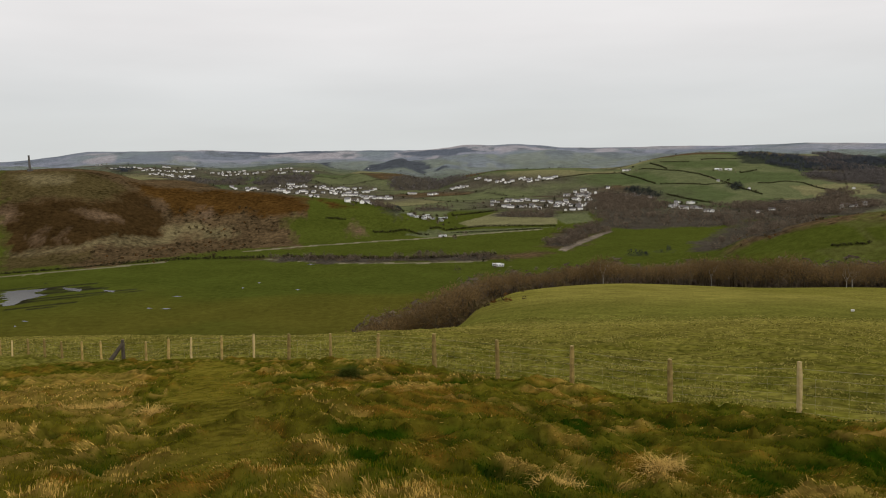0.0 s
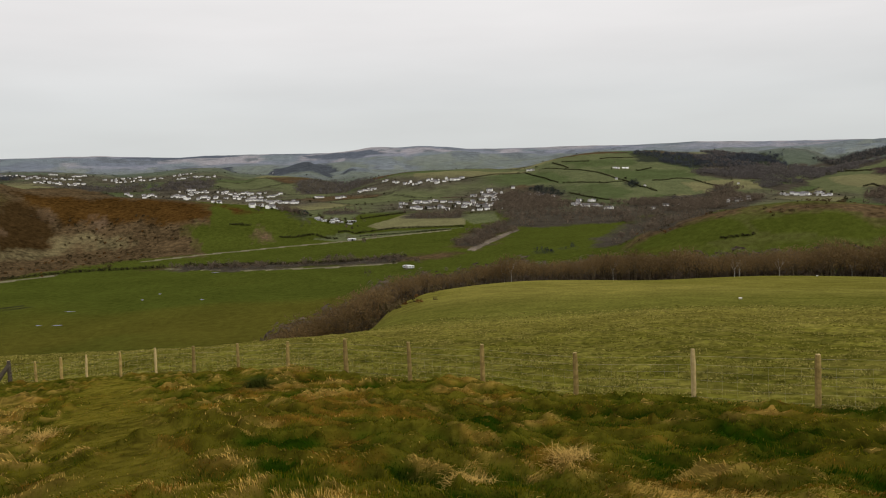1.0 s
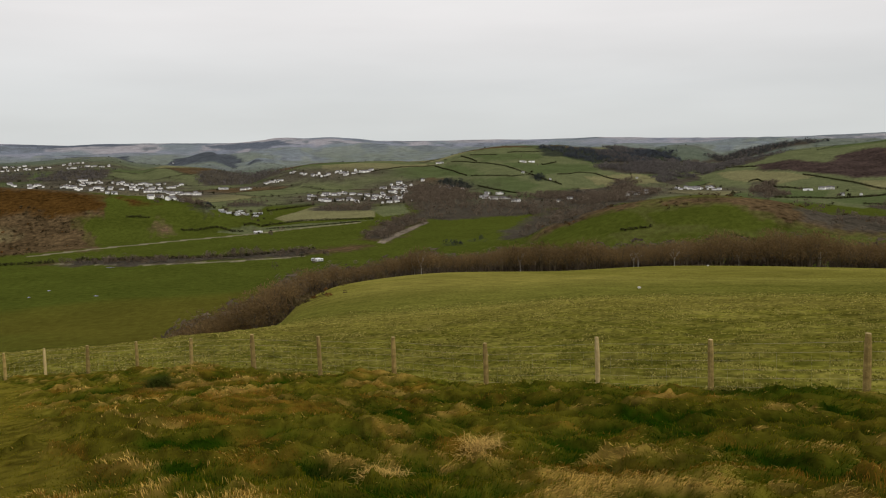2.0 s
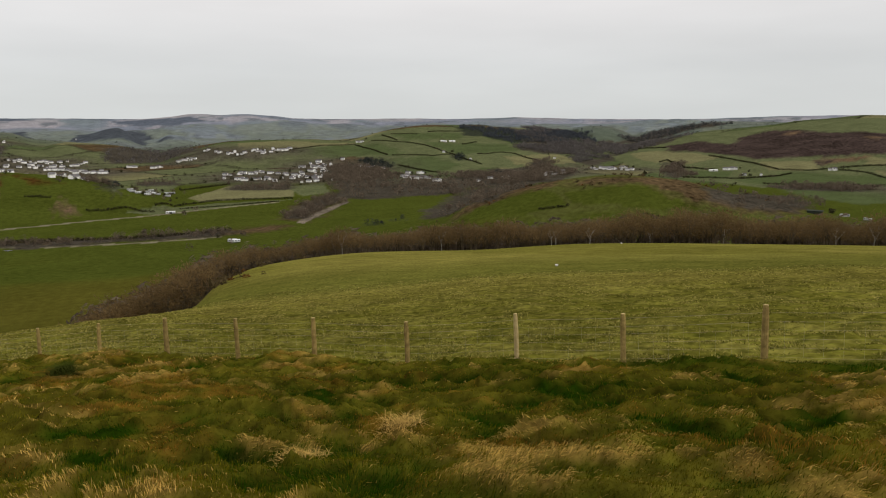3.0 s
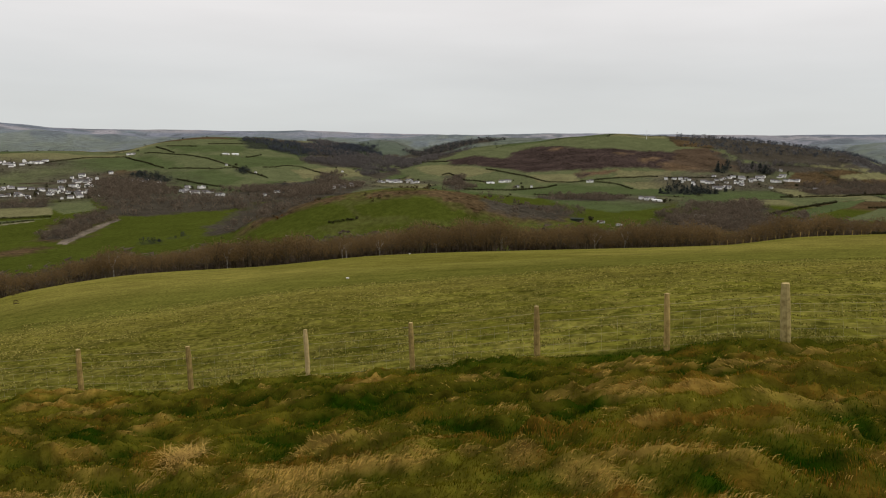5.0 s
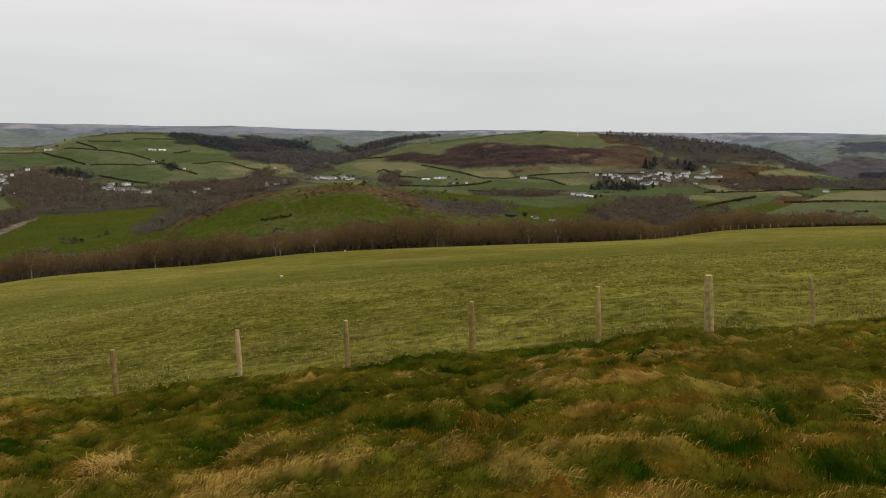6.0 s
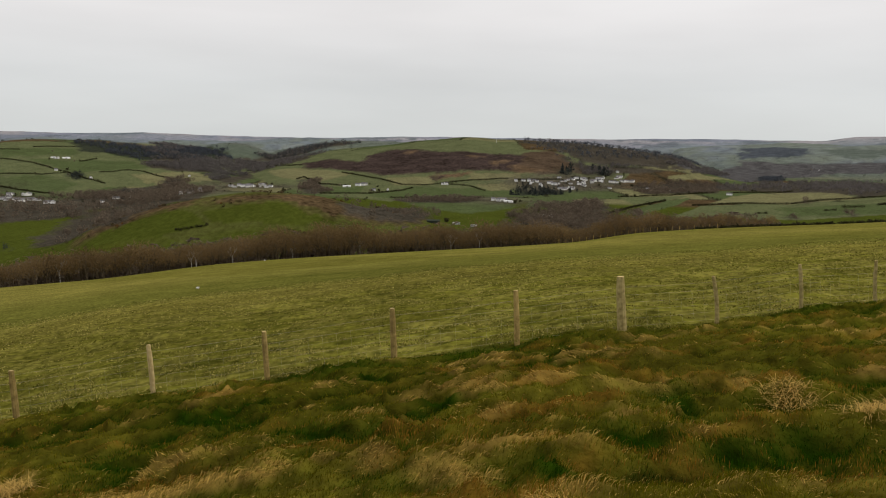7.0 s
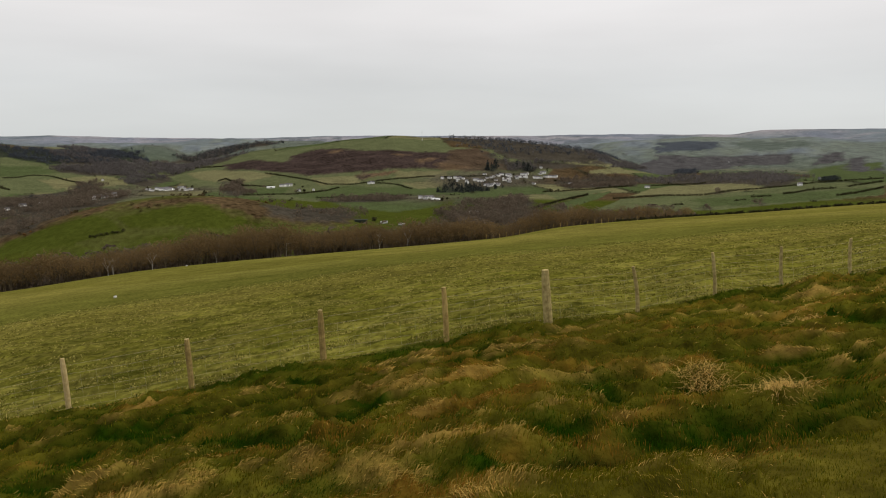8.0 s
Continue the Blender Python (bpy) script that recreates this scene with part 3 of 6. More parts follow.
houses("house", 5, (-307, 1374), (-271, 1402))
houses("house", 4, (-289, 1327), (-246, 1327))
houses("house", 8, (-257, 1389), (-168, 1453))
houses("house", 6, (-228, 1350), (-146, 1355))
houses("house", 5, (-134, 738), (-169, 1199))
houses("house", 6, (-181, 1287), (-101, 1203))
houses("house", 4, (-96, 748), (-75, 752))
houses("house", 2, (-154, 1375), (-139, 1459))
houses("house", 3, (-125, 1199), (-88, 1164))
houses("house", 1, (-267, 2542), (-267, 2542))
houses("house", 2, (-64, 1306), (-50, 1303))
houses("house", 2, (-23, 1265), (-8, 1296))
houses("house", 3, (20, 1377), (47, 1356))
houses("house", 3, (73, 1424), (98, 1372))
houses("house", 3, (108, 1350), (139, 1330))
houses("house", 7, (144, 1357), (223, 1348))
houses("house", 8, (84, 1072), (144, 1087))
houses("house", 4, (79, 996), (101, 973))
houses("house", 4, (111, 991), (136, 969))
houses("house", 1, (131, 932), (131, 932))
houses("house", 4, (156, 1050), (180, 1016))
houses("house", 7, (153, 974), (212, 989))
houses("house", 4, (164, 925), (201, 936))
houses("house", 5, (194, 1067), (237, 1084))
houses("house", 5, (217, 1168), (257, 1176))
houses("house", 3, (238, 1218), (267, 1222))
houses("house", 1, (297, 1243), (297, 1243))
houses("house", 3, (314, 1166), (324, 1110))
houses("house", 3, (315, 945), (311, 880))
houses("house", 2, (328, 973), (342, 1003))
houses("house", 2, (346, 978), (355, 975))
houses("house", 2, (327, 903), (334, 892))
houses("house", 2, (325, 850), (330, 841))
houses("house", 1, (470, 1182), (470, 1182))
houses("house", 1, (487, 1100), (487, 1100))
houses("house", 2, (373, 1423), (382, 1411))
houses("house", 1, (373, 817), (373, 817))
houses("house", 1, (409, 858), (409, 858))
houses("house", 1, (505, 873), (505, 873))
houses("house", 3, (530, 898), (552, 915))
houses("house", 1, (648, 1091), (648, 1091))
houses("house", 3, (530, 915), (563, 929))
houses("house", 6, (644, 970), (686, 918))
houses("house", 2, (697, 964), (701, 954))
houses("house", 2, (782, 819), (796, 809))
houses("house", 1, (763, 761), (763, 761))
houses("house", 1, (784, 751), (784, 751))
houses("house", 1, (883, 722), (883, 722))
houses("house", 1, (887, 718), (887, 718))
houses("house", 3, (1003, 638), (1032, 616))
houses("house", 4, (1015, 595), (1049, 581))
houses("house", 1, (1082, 619), (1082, 619))
houses("house", 3, (1062, 588), (1080, 570))
houses("house", 5, (1094, 589), (1124, 565))
houses("house", 2, (1135, 570), (1151, 567))
houses("house", 2, (1167, 552), (1188, 550))
houses("house", 2, (1127, 543), (1141, 534))
houses("house", 2, (1154, 534), (1171, 519))
houses("house", 1, (1087, 524), (1087, 524))
houses("house", 1, (1021, 576), (1021, 576))
houses("house", 1, (1032, 566), (1032, 566))
houses("house", 1, (1220, 574), (1220, 574))
houses("house", 1, (1140, 479), (1140, 479))
houses("house", 1, (1147, 440), (1147, 440))
houses("house", 1, (1134, 342), (1134, 342))
houses("house", 1, (2168, 418), (2168, 418))
houses("house", 1, (1105, 116), (1105, 116))
houses("house", 1, (1238, 103), (1238, 103))
houses("caravan", 9, (-38, 692), (5, 814))
houses("caravan", 7, (-33, 700), (1, 846))
houses("barn", 2, (508, 1302), (547, 1306))
houses("barn", 1, (436, 863), (436, 863))
houses("barn", 1, (763, 822), (763, 822))
houses("house", 3, (765, 545), (759, 516))
houses("barn", 1, (756, 506), (756, 506))
houses("barn", 1, (644, 381), (644, 381))
houses("caravan", 2, (36, 476), (40, 470))
houses("caravan", 3, (399, 322), (526, 400))
houses("caravan", 2, (-2, 642), (2, 642))
# column
column_at((-424, 719))
# mud
patch("mud", (-274, 421), (-258, 429), (-245, 439), (-224, 433), (-182, 401), (-211, 386), (-221, 366), (-236, 360))
pool((-269, 412), (-255, 418), (-242, 420), (-241, 408), (-230, 400), (-238, 388), (-234, 372), (-241, 368))
pool((-237, 423), (-220, 418), (-218, 408), (-231, 414))
pool((-207, 413), (-197, 409), (-196, 404), (-204, 408))
pool((-156, 389), (-153, 391), (-149, 389), (-152, 388))
pool((-158, 359), (-157, 361), (-154, 359), (-156, 358))
pool((-150, 357), (-147, 359), (-143, 357), (-146, 356))
pool((-88, 403), (-87, 405), (-85, 403), (-86, 401))
pool((-117, 427), (-116, 429), (-114, 427), (-115, 425))
pool((-207, 325), (-207, 326), (-205, 324), (-206, 323))
pool((-210, 335), (-208, 336), (-205, 334), (-206, 333))
pool((-122, 411), (-122, 413), (-120, 411), (-121, 409))
pool((-100, 497), (-97, 500), (-92, 496), (-96, 494))
# paths
patch("path", (-2.7, 6.4), (-4.2, 10.6), (-8.7, 20.6), (-11.3, 30.6), (-7.0, 24.2), (-2.8, 10.1), (-1.6, 6.1))
patch("path", (5.6, 0.55), (6.9, -0.3), (8.0, -1.5), (4.0, -1.6), (3.6, -0.3), (4.7, 0.3))
patch("pale", (-13, 20), (-16, 26), (-14, 26), (-12, 27), (-8, 17), (-5, 11), (-5, 11), (-7, 13), (-8, 13), (-11, 16))
patch("pale", (-6, 11), (-6, 11), (-3, 7), (-4, 7), (-4, 8))
# tussocks
spot("straw", -0.88, 14.07, -0.05, 13.46, 0.16)
spot("straw", 0.07, 12.98, 0.51, 14.41, 0.16)
spot("straw", 0.68, 13.00, 1.44, 12.87, 0.16)
spot("straw", 2.22, 15.20, 2.98, 15.49, 0.16)
spot("straw", 3.85, 14.52, 4.77, 14.68, 0.16)
spot("straw", 2.04, 16.97, 3.56, 16.67, 0.16)
spot("straw", 0.69, 7.35, 0.96, 7.19, 0.16)
spot("straw", 1.07, 6.87, 1.30, 7.21, 0.16)
spot("straw", 1.57, 7.59, 1.65, 7.21, 0.16)
spot("straw", 2.54, 8.20, 2.91, 8.32, 0.16)
spot("straw", 1.72, 7.38, 2.41, 7.54, 0.16)
spot("straw", 1.86, 6.93, 2.49, 7.03, 0.16)
spot("straw", 5.04, 10.10, 5.62, 10.38, 0.16)
spot("straw", 1.46, 8.95, 1.78, 9.00, 0.16)
spot("straw", 2.52, 10.13, 3.15, 10.47, 0.16)
spot("straw", 3.92, 12.02, 4.55, 12.05, 0.16)
spot("straw", -3.21, 24.17, -1.53, 18.49, 0.16)
spot("straw", -1.11, 19.42, -0.44, 18.69, 0.16)
spot("straw", -5.91, 18.20, -5.41, 18.62, 0.16)
spot("straw", -2.22, 13.84, -1.51, 13.81, 0.16)
spot("straw", -2.52, 12.12, -2.15, 12.07, 0.16)
spot("straw", -2.00, 10.68, -1.59, 9.81, 0.16)
spot("straw", -1.77, 10.98, -1.36, 10.64, 0.16)
spot("straw", -11.65, 30.89, -9.72, 29.76, 0.16)
spot("straw", -5.76, 21.45, -4.22, 21.93, 0.16)
spot("red", -2.54, 8.45, -1.90, 8.49, 0.2)
spot("red", -1.42, 7.13, -1.03, 6.97, 0.2)
spot("red", 2.17, 18.04, 2.84, 17.43, 0.2)
spot("dark", -8.25, 22.29, -7.13, 22.34, 0.3)
spot("dark", -3.18, 20.58, -2.73, 21.13, 0.3)
spot("dark", -1.95, 15.52, -1.26, 16.90, 0.3)
spot("dark", -4.80, 16.26, -3.72, 15.22, 0.3)
spot("dark", -1.05, 12.44, -0.52, 12.54, 0.3)
spot("dark", -1.47, 9.54, -0.70, 9.07, 0.3)
spot("dark", -1.00, 7.71, -0.45, 7.42, 0.3)
spot("dark", 0.03, 17.33, 0.69, 19.26, 0.3)
spot("dark", 1.96, 10.87, 2.56, 10.64, 0.3)
spot("dark", 3.55, 13.35, 3.97, 12.88, 0.3)
spot("dark", 4.10, 12.27, 4.31, 11.69, 0.3)
spot("dark", 4.77, 12.09, 5.19, 11.20, 0.3)
spot("dark", 5.27, 9.41, 5.76, 8.66, 0.3)
spot("dark", 3.57, 8.11, 3.83, 7.49, 0.3)
spot("straw", 6.91, 11.04, 8.21, 10.49, 0.16)
spot("straw", 7.42, 8.41, 8.94, 8.93, 0.16)
spot("straw", 7.17, 6.20, 7.99, 5.96, 0.16)
spot("straw", 7.56, 5.63, 8.11, 5.30, 0.16)
spot("straw", 6.57, 5.02, 6.63, 4.77, 0.16)
spot("straw", 6.21, 7.51, 6.58, 7.50, 0.16)
spot("straw", 3.47, 6.29, 4.15, 6.41, 0.16)
spot("straw", 3.44, 5.74, 3.43, 5.09, 0.16)
spot("straw", 3.82, 5.18, 3.75, 4.65, 0.16)
spot("straw", 6.19, 4.12, 6.42, 3.97, 0.16)
spot("straw", 4.70, 6.17, 4.78, 5.95, 0.16)
spot("straw", 4.20, 4.05, 4.11, 3.78, 0.16)
spot("red", 9.33, 7.52, 9.12, 6.63, 0.22)
spot("red", 10.47, 6.80, 10.23, 6.00, 0.22)
spot("red", 7.07, 11.19, 7.78, 10.47, 0.22)
spot("dark", 8.20, 8.05, 8.45, 7.22, 0.28)
spot("dark", 5.60, 9.38, 6.45, 8.65, 0.28)
spot("dark", 6.25, 5.82, 6.55, 5.16, 0.28)
spot("dark", 5.95, 5.11, 5.86, 4.74, 0.28)
spot("dark", 5.06, 5.70, 4.95, 5.04, 0.28)
spot("dark", 4.59, 4.11, 4.76, 3.94, 0.28)
spot("dark", 7.11, 5.69, 6.80, 5.12, 0.28)
spot("dark", 5.91, 3.70, 5.90, 3.38, 0.28)
spot("dark", 1.64, 11.23, 2.10, 9.60, 0.28)
spot("straw", 12.73, 5.13, 14.21, 4.58, 0.16)
spot("straw", 18.68, 1.70, 20.41, 0.60, 0.16)
spot("straw", 13.58, 1.11, 15.03, 0.96, 0.16)
spot("straw", 8.42, 1.66, 8.69, 1.45, 0.16)
spot("straw", 7.72, 0.73, 7.47, 0.46, 0.16)
spot("straw", 7.87, 3.61, 8.29, 3.01, 0.16)
spot("straw", 8.51, 2.94, 9.30, 2.27, 0.16)
spot("straw", 10.20, 4.49, 10.10, 3.77, 0.16)
spot("straw", 6.60, 2.76, 6.56, 2.49, 0.16)
spot("straw", 8.87, 2.16, 8.61, 1.90, 0.16)
spot("straw", 4.06, 3.22, 3.97, 2.61, 0.16)
spot("straw", 4.20, 2.71, 4.21, 2.27, 0.16)
spot("straw", 3.96, 4.55, 4.12, 4.44, 0.16)
spot("straw", 3.53, 6.71, 3.85, 6.41, 0.16)
spot("straw", 5.08, 10.68, 5.38, 10.42, 0.16)
spot("straw", 7.63, 5.81, 7.89, 5.59, 0.16)
spot("straw", 5.90, 1.91, 5.94, 1.52, 0.16)
spot("straw", 5.19, 2.37, 5.36, 2.23, 0.16)
spot("red", 11.77, 6.28, 11.57, 5.33, 0.22)
spot("red", 14.79, 3.67, 16.57, 3.11, 0.22)
spot("red", 4.60, 3.58, 4.74, 3.37, 0.22)
spot("red", 4.57, 2.37, 4.65, 2.21, 0.22)
spot("dark", 12.41, 2.03, 13.00, 1.32, 0.28)
spot("dark", 13.70, 0.61, 12.56, -0.04, 0.28)
spot("dark", 7.51, 2.38, 7.33, 1.77, 0.28)
spot("dark", 6.00, 1.06, 5.90, 0.87, 0.28)
spot("dark", 6.48, 0.96, 6.46, 0.77, 0.28)
spot("dark", 5.66, 1.35, 5.61, 1.07, 0.28)
spot("dark", 9.94, 5.96, 9.42, 5.22, 0.28)
spot("dark", 5.82, 2.43, 5.64, 2.03, 0.28)
spot("dark", 9.02, 9.00, 8.15, 7.37, 0.28)
spot("dark", 6.24, 6.05, 6.28, 5.22, 0.28)
spot("dark", 5.13, 6.47, 4.95, 5.14, 0.28)
spot("dark", 5.61, 9.55, 5.44, 8.42, 0.28)
spot("dark", 4.70, 4.34, 4.54, 3.99, 0.28)
spot("dark", 4.32, 2.34, 4.27, 2.08, 0.28)
# no tussock: the black of a burrow mouth, put into the grass colour
spot("dark", 10.50, 5.92, 10.10, 5.43, 0.12)


def spots(kind, x, y):
    """How far each place belongs to the tussocks of a kind, from 0 to 1."""
    w = np.zeros(x.shape)
    for k, ax, ay, bx, by, width in SPOTS:
        if k == kind:
            near = (np.abs(x - (ax + bx) / 2) < abs(bx - ax) / 2 + 3 * width) & (np.abs(y - (ay + by) / 2) < abs(by - ay) / 2 + 3 * width)
            px, py = x[near], y[near]
            dx, dy = bx - ax, by - ay
            u = np.clip(((px - ax) * dx + (py - ay) * dy) / (dx * dx + dy * dy + 1e-6), 0, 1)
            d = np.hypot(px - ax - u * dx, py - ay - u * dy)
            w[near] = np.maximum(w[near], np.exp(-(d / width) ** 2))
    return w


PATH_PATCHES = [p for k, p in PATCHES if k == "path"]


def on_path(x, y):
    """How far each place lies on the trodden paths, from 0 to 1."""
    wx, wy = x + 1.3 * fbm(x * 0.9, y * 0.9), y + 1.3 * fbm(x * 0.9 + 5, y * 0.9)
    w = np.zeros(x.shape)
    for p in PATH_PATCHES:
        w = np.maximum(w, np.mean([inside(p, wx + ox, wy + oy) for ox, oy in ((0, 0), (0.3, 0.1), (-0.3, -0.1), (0.1, -0.3), (-0.1, 0.3), (0.15, 0.15), (-0.15, -0.15))], axis=0))
    return w


def crests(x, y):
    """Crest lines of the tussocks, 0 in the hollows and 1 on the crests, drawn out along the contours."""
    u, v = 0.69 * x - 0.72 * y, 0.72 * x + 0.69 * y
    u, v = u + 0.5 * fbm(u / 0.8, v / 0.8, 2), v + 0.35 * fbm(u / 0.7 + 5, v / 0.7, 2)
    a = 1 - np.abs(2 * vnoise(u / 0.95, v / 0.48) - 1)
    b = 1 - np.abs(2 * vnoise(u / 0.42 + 31, v / 0.24) - 1)
    return np.clip(0.56 * a + 0.44 * b, 0, 1)


def tussocks(x, y):
    """The relief of the rough grass on this side of the fence."""
    az, r = np.degrees(np.arctan2(x, y)), np.hypot(x, y)
    rough = smooth((FENCE_R(az) + 0.4 - r) / 0.9) * (1 - 0.88 * on_path(x, y))
    lumps = 0.30 * (crests(x, y) ** 1.5 - 0.35) + 0.10 * fbm(x / 0.35, y / 0.35, 2) + 0.25 * fbm(x / 2.6, y / 2.6, 2)
    lumps = lumps + 0.42 * np.exp(-(((x - 18.54) / 0.9) ** 2 + ((y - 1.15) / 0.9) ** 2))  # a bank by the fence
    return rough * (lumps + 0.06 * spots("straw", x, y) + 0.04 * spots("red", x, y) - 0.10 * spots("dark", x, y))


def field_lumps(x, y):
    """The trodden, tufty relief of the grazed field."""
    return 0.17 * fbm((0.69 * x - 0.72 * y) / 1.0, (0.72 * x + 0.69 * y) / 0.55, 3) + 0.25 * fbm(x / 9, y / 9, 2)


def turf(x, y):
    """Weights of straw, rust, deep green and trodden grass in the rough."""
    u, v = 0.69 * x - 0.72 * y, 0.72 * x + 0.69 * y
    crest = crests(x, y)
    az, r = np.degrees(np.arctan2(x, y)), np.hypot(x, y)
    lush = smooth((az + 2) / 12) * smooth((58 - az) / 12) * smooth((r - 4.5) / 2)
    dry = smooth(0.45 - 0.30 * lush + 1.6 * fbm(u / 1.7 + 40, v / 1.1, 3))
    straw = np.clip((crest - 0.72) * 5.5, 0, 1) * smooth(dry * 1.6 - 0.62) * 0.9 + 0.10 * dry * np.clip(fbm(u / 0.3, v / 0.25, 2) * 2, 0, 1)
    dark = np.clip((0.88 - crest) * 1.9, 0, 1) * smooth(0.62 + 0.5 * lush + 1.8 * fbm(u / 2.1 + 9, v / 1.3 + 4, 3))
    rust = np.clip(fbm(u / 1.1 + 70, v / 0.6, 3) * 2.8 - 0.2 - 0.25 * lush, 0, 1) * 0.7
    streak = np.clip(0.75 + 2.2 * fbm(u / 0.5 + 13, v / 0.13, 3), 0, 1)
    lush_strip = 0.75 * smooth((r - FENCE_R(az) + 1.7) / 0.9) * smooth((az - 15) / 8) * smooth(0.9 + 2 * fbm(x / 1.5, y / 1.5, 2))
    s, d, rd = spots("straw", x, y) * streak, np.maximum(spots("dark", x, y), lush_strip * (1 - spots("straw", x, y))), 0.6 * spots("red", x, y) * streak
    pale = np.zeros(x.shape)
    for k, p in PATCHES:
        if k == "pale":
            pale = np.maximum(pale, (0.25 if p[:, 0].mean() > 2 else 0.7) * inside(p, x + 0.8 * fbm(x, y), y + 0.8 * fbm(x + 9, y)))
    straw = np.clip(np.maximum(np.maximum(straw, s * 0.78), pale * (0.6 + fbm(x / 0.4, y / 0.4, 2))) - d, 0, 1)
    dark = np.clip(np.maximum(dark * (1 - s) * (1 - pale), d) - rd, 0, 1)
    trod = on_path(x, y)
    return straw * (1 - 0.8 * trod), np.maximum(rust * (1 - d), rd) * (1 - 0.7 * trod), dark * (1 - 0.85 * trod), trod


def blend(c, other, w):
    return c * (1 - w[..., None]) + np.array(other) * w[..., None]


def fields(x, y):
    """The far patchwork: a place's field, and how far it is from the hedge."""
    u, v = (0.8 * x + 0.6 * y) / 170 + 0.5 * fbm(x / 400, y / 400), (-0.6 * x + 0.8 * y) / 120 + 0.5 * fbm(x / 400 + 8, y / 400)
    return u, v, np.minimum(np.minimum(u % 1, 1 - u % 1) * 170, np.minimum(v % 1, 1 - v % 1) * 120)


def cover_at(x, y):
    """Base colour, with far haze and the hollows' shade in it, and scrubbiness of the ground."""
    az, r = np.degrees(np.arctan2(x, y)), np.hypot(x, y)
    c = np.zeros((*x.shape, 4)) + COVER["lush"]
    c = blend(c, (0.066, 0.058, 0.010, 0.14), 0.8 * smooth(0.55 + 2.4 * fbm(x / 110 + 4, y / 70, 3)) * smooth((500 - r) / 160))
    # a patchwork of fields up the far slopes
    u, v, edge = fields(x, y)
    cell = _lattice[np.floor(u).astype(int) & 255, np.floor(v).astype(int) & 255]
    far = np.where((cell < 0.35)[..., None], COVER["pasture"], np.where((cell < 0.55)[..., None], COVER["dry"], np.where((cell < 0.78)[..., None], COVER["meadow"], COVER["scrub"])))
    far = blend(far, (0.030, 0.030, 0.018, 0.8), 0.75 * smooth((7 - edge) / 4))
    c = blend(c, (0, 0, 0, 0), smooth((r - 900) / 60)) + far * smooth((r - 900) / 60)[..., None]
    # the land turns blue-grey with distance: aerial haze painted into the colour
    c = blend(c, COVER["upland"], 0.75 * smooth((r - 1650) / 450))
    hazy_moor = np.zeros((*x.shape, 4)) + (0.150, 0.156, 0.190, 0.35)
    hazy_moor = blend(hazy_moor, (0.108, 0.129, 0.136, 0.3), smooth(0.5 + 2.2 * fbm(x / 500, y / 500)))
    # darker bands paint in the shading of the ridges
    hazy_moor = blend(hazy_moor, (0.092, 0.104, 0.132, 0.3), 0.85 * smooth(3.2 * fbm(az / 5.0 + 3, r / 260, 3) - 0.1))
    hazy_moor = blend(hazy_moor, (0.250, 0.226, 0.232, 0.3), 0.8 * smooth(3.4 * fbm(az / 2.6 + 60, r / 330 + 7, 3) - 0.25) * smooth((r - 3300) / 500))
    hazy_moor = blend(hazy_moor, (0.096, 0.112, 0.116, 0.4), smooth((3500 - r) / 120) * 0.75)
    hazy_moor = blend(hazy_moor, (0.235, 0.215, 0.215, 0.3), smooth(3.0 * fbm(x / 700 + 30, y / 700)) * smooth((r - 3600) / 500))
    hazy_moor = blend(hazy_moor, (0.060, 0.069, 0.078, 0.4), 0.8 * smooth(5 * fbm(az / 1.3 + 9, r / 170, 3) - 0.7))
    hazy_moor = blend(hazy_moor, (0.130, 0.142, 0.110, 0.3), 0.7 * smooth(5 * fbm(az / 1.0 + 90, r / 120 + 4, 2) - 0.8) * smooth((3700 - r) / 200))
    # pulled to the mean and lifted, the way haze flattens far slopes
    hazy_moor[..., :3] = 0.45 * hazy_moor[..., :3].mean(axis=(0, 1)) + 0.85 * hazy_moor[..., :3]
    hazy_moor[..., :3] *= (0.98, 0.98, 1.01)
    hazy_moor = blend(hazy_moor, (0.112, 0.128, 0.100, 0.5), 0.75 * smooth((3500 - r) / 500) * smooth(0.75 + 2.0 * fbm(az / 3.0, r / 200, 3)))
    c = blend(c, (0, 0, 0, 0), smooth((r - 2000) / 500)) + hazy_moor * smooth((r - 2000) / 500)[..., None]
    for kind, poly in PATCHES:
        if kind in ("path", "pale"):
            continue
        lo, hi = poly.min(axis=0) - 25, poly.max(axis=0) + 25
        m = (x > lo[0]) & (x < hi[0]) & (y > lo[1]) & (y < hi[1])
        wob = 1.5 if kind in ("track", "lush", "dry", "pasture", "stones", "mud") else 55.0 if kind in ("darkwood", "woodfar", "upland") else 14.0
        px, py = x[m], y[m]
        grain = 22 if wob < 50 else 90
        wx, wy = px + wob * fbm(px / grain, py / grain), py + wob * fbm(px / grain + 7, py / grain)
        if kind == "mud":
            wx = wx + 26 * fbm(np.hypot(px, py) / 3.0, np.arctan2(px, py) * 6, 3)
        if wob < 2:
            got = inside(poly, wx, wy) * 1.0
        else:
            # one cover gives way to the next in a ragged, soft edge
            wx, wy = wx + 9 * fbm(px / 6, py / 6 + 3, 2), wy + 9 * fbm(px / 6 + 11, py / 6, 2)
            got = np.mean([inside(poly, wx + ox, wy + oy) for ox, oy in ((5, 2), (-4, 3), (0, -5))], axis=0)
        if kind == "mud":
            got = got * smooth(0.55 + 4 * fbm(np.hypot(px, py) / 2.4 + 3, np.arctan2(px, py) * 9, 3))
        # far lush fields switch to a greyer green that stands in for haze
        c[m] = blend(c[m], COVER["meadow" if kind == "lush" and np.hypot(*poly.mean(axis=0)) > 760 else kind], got)
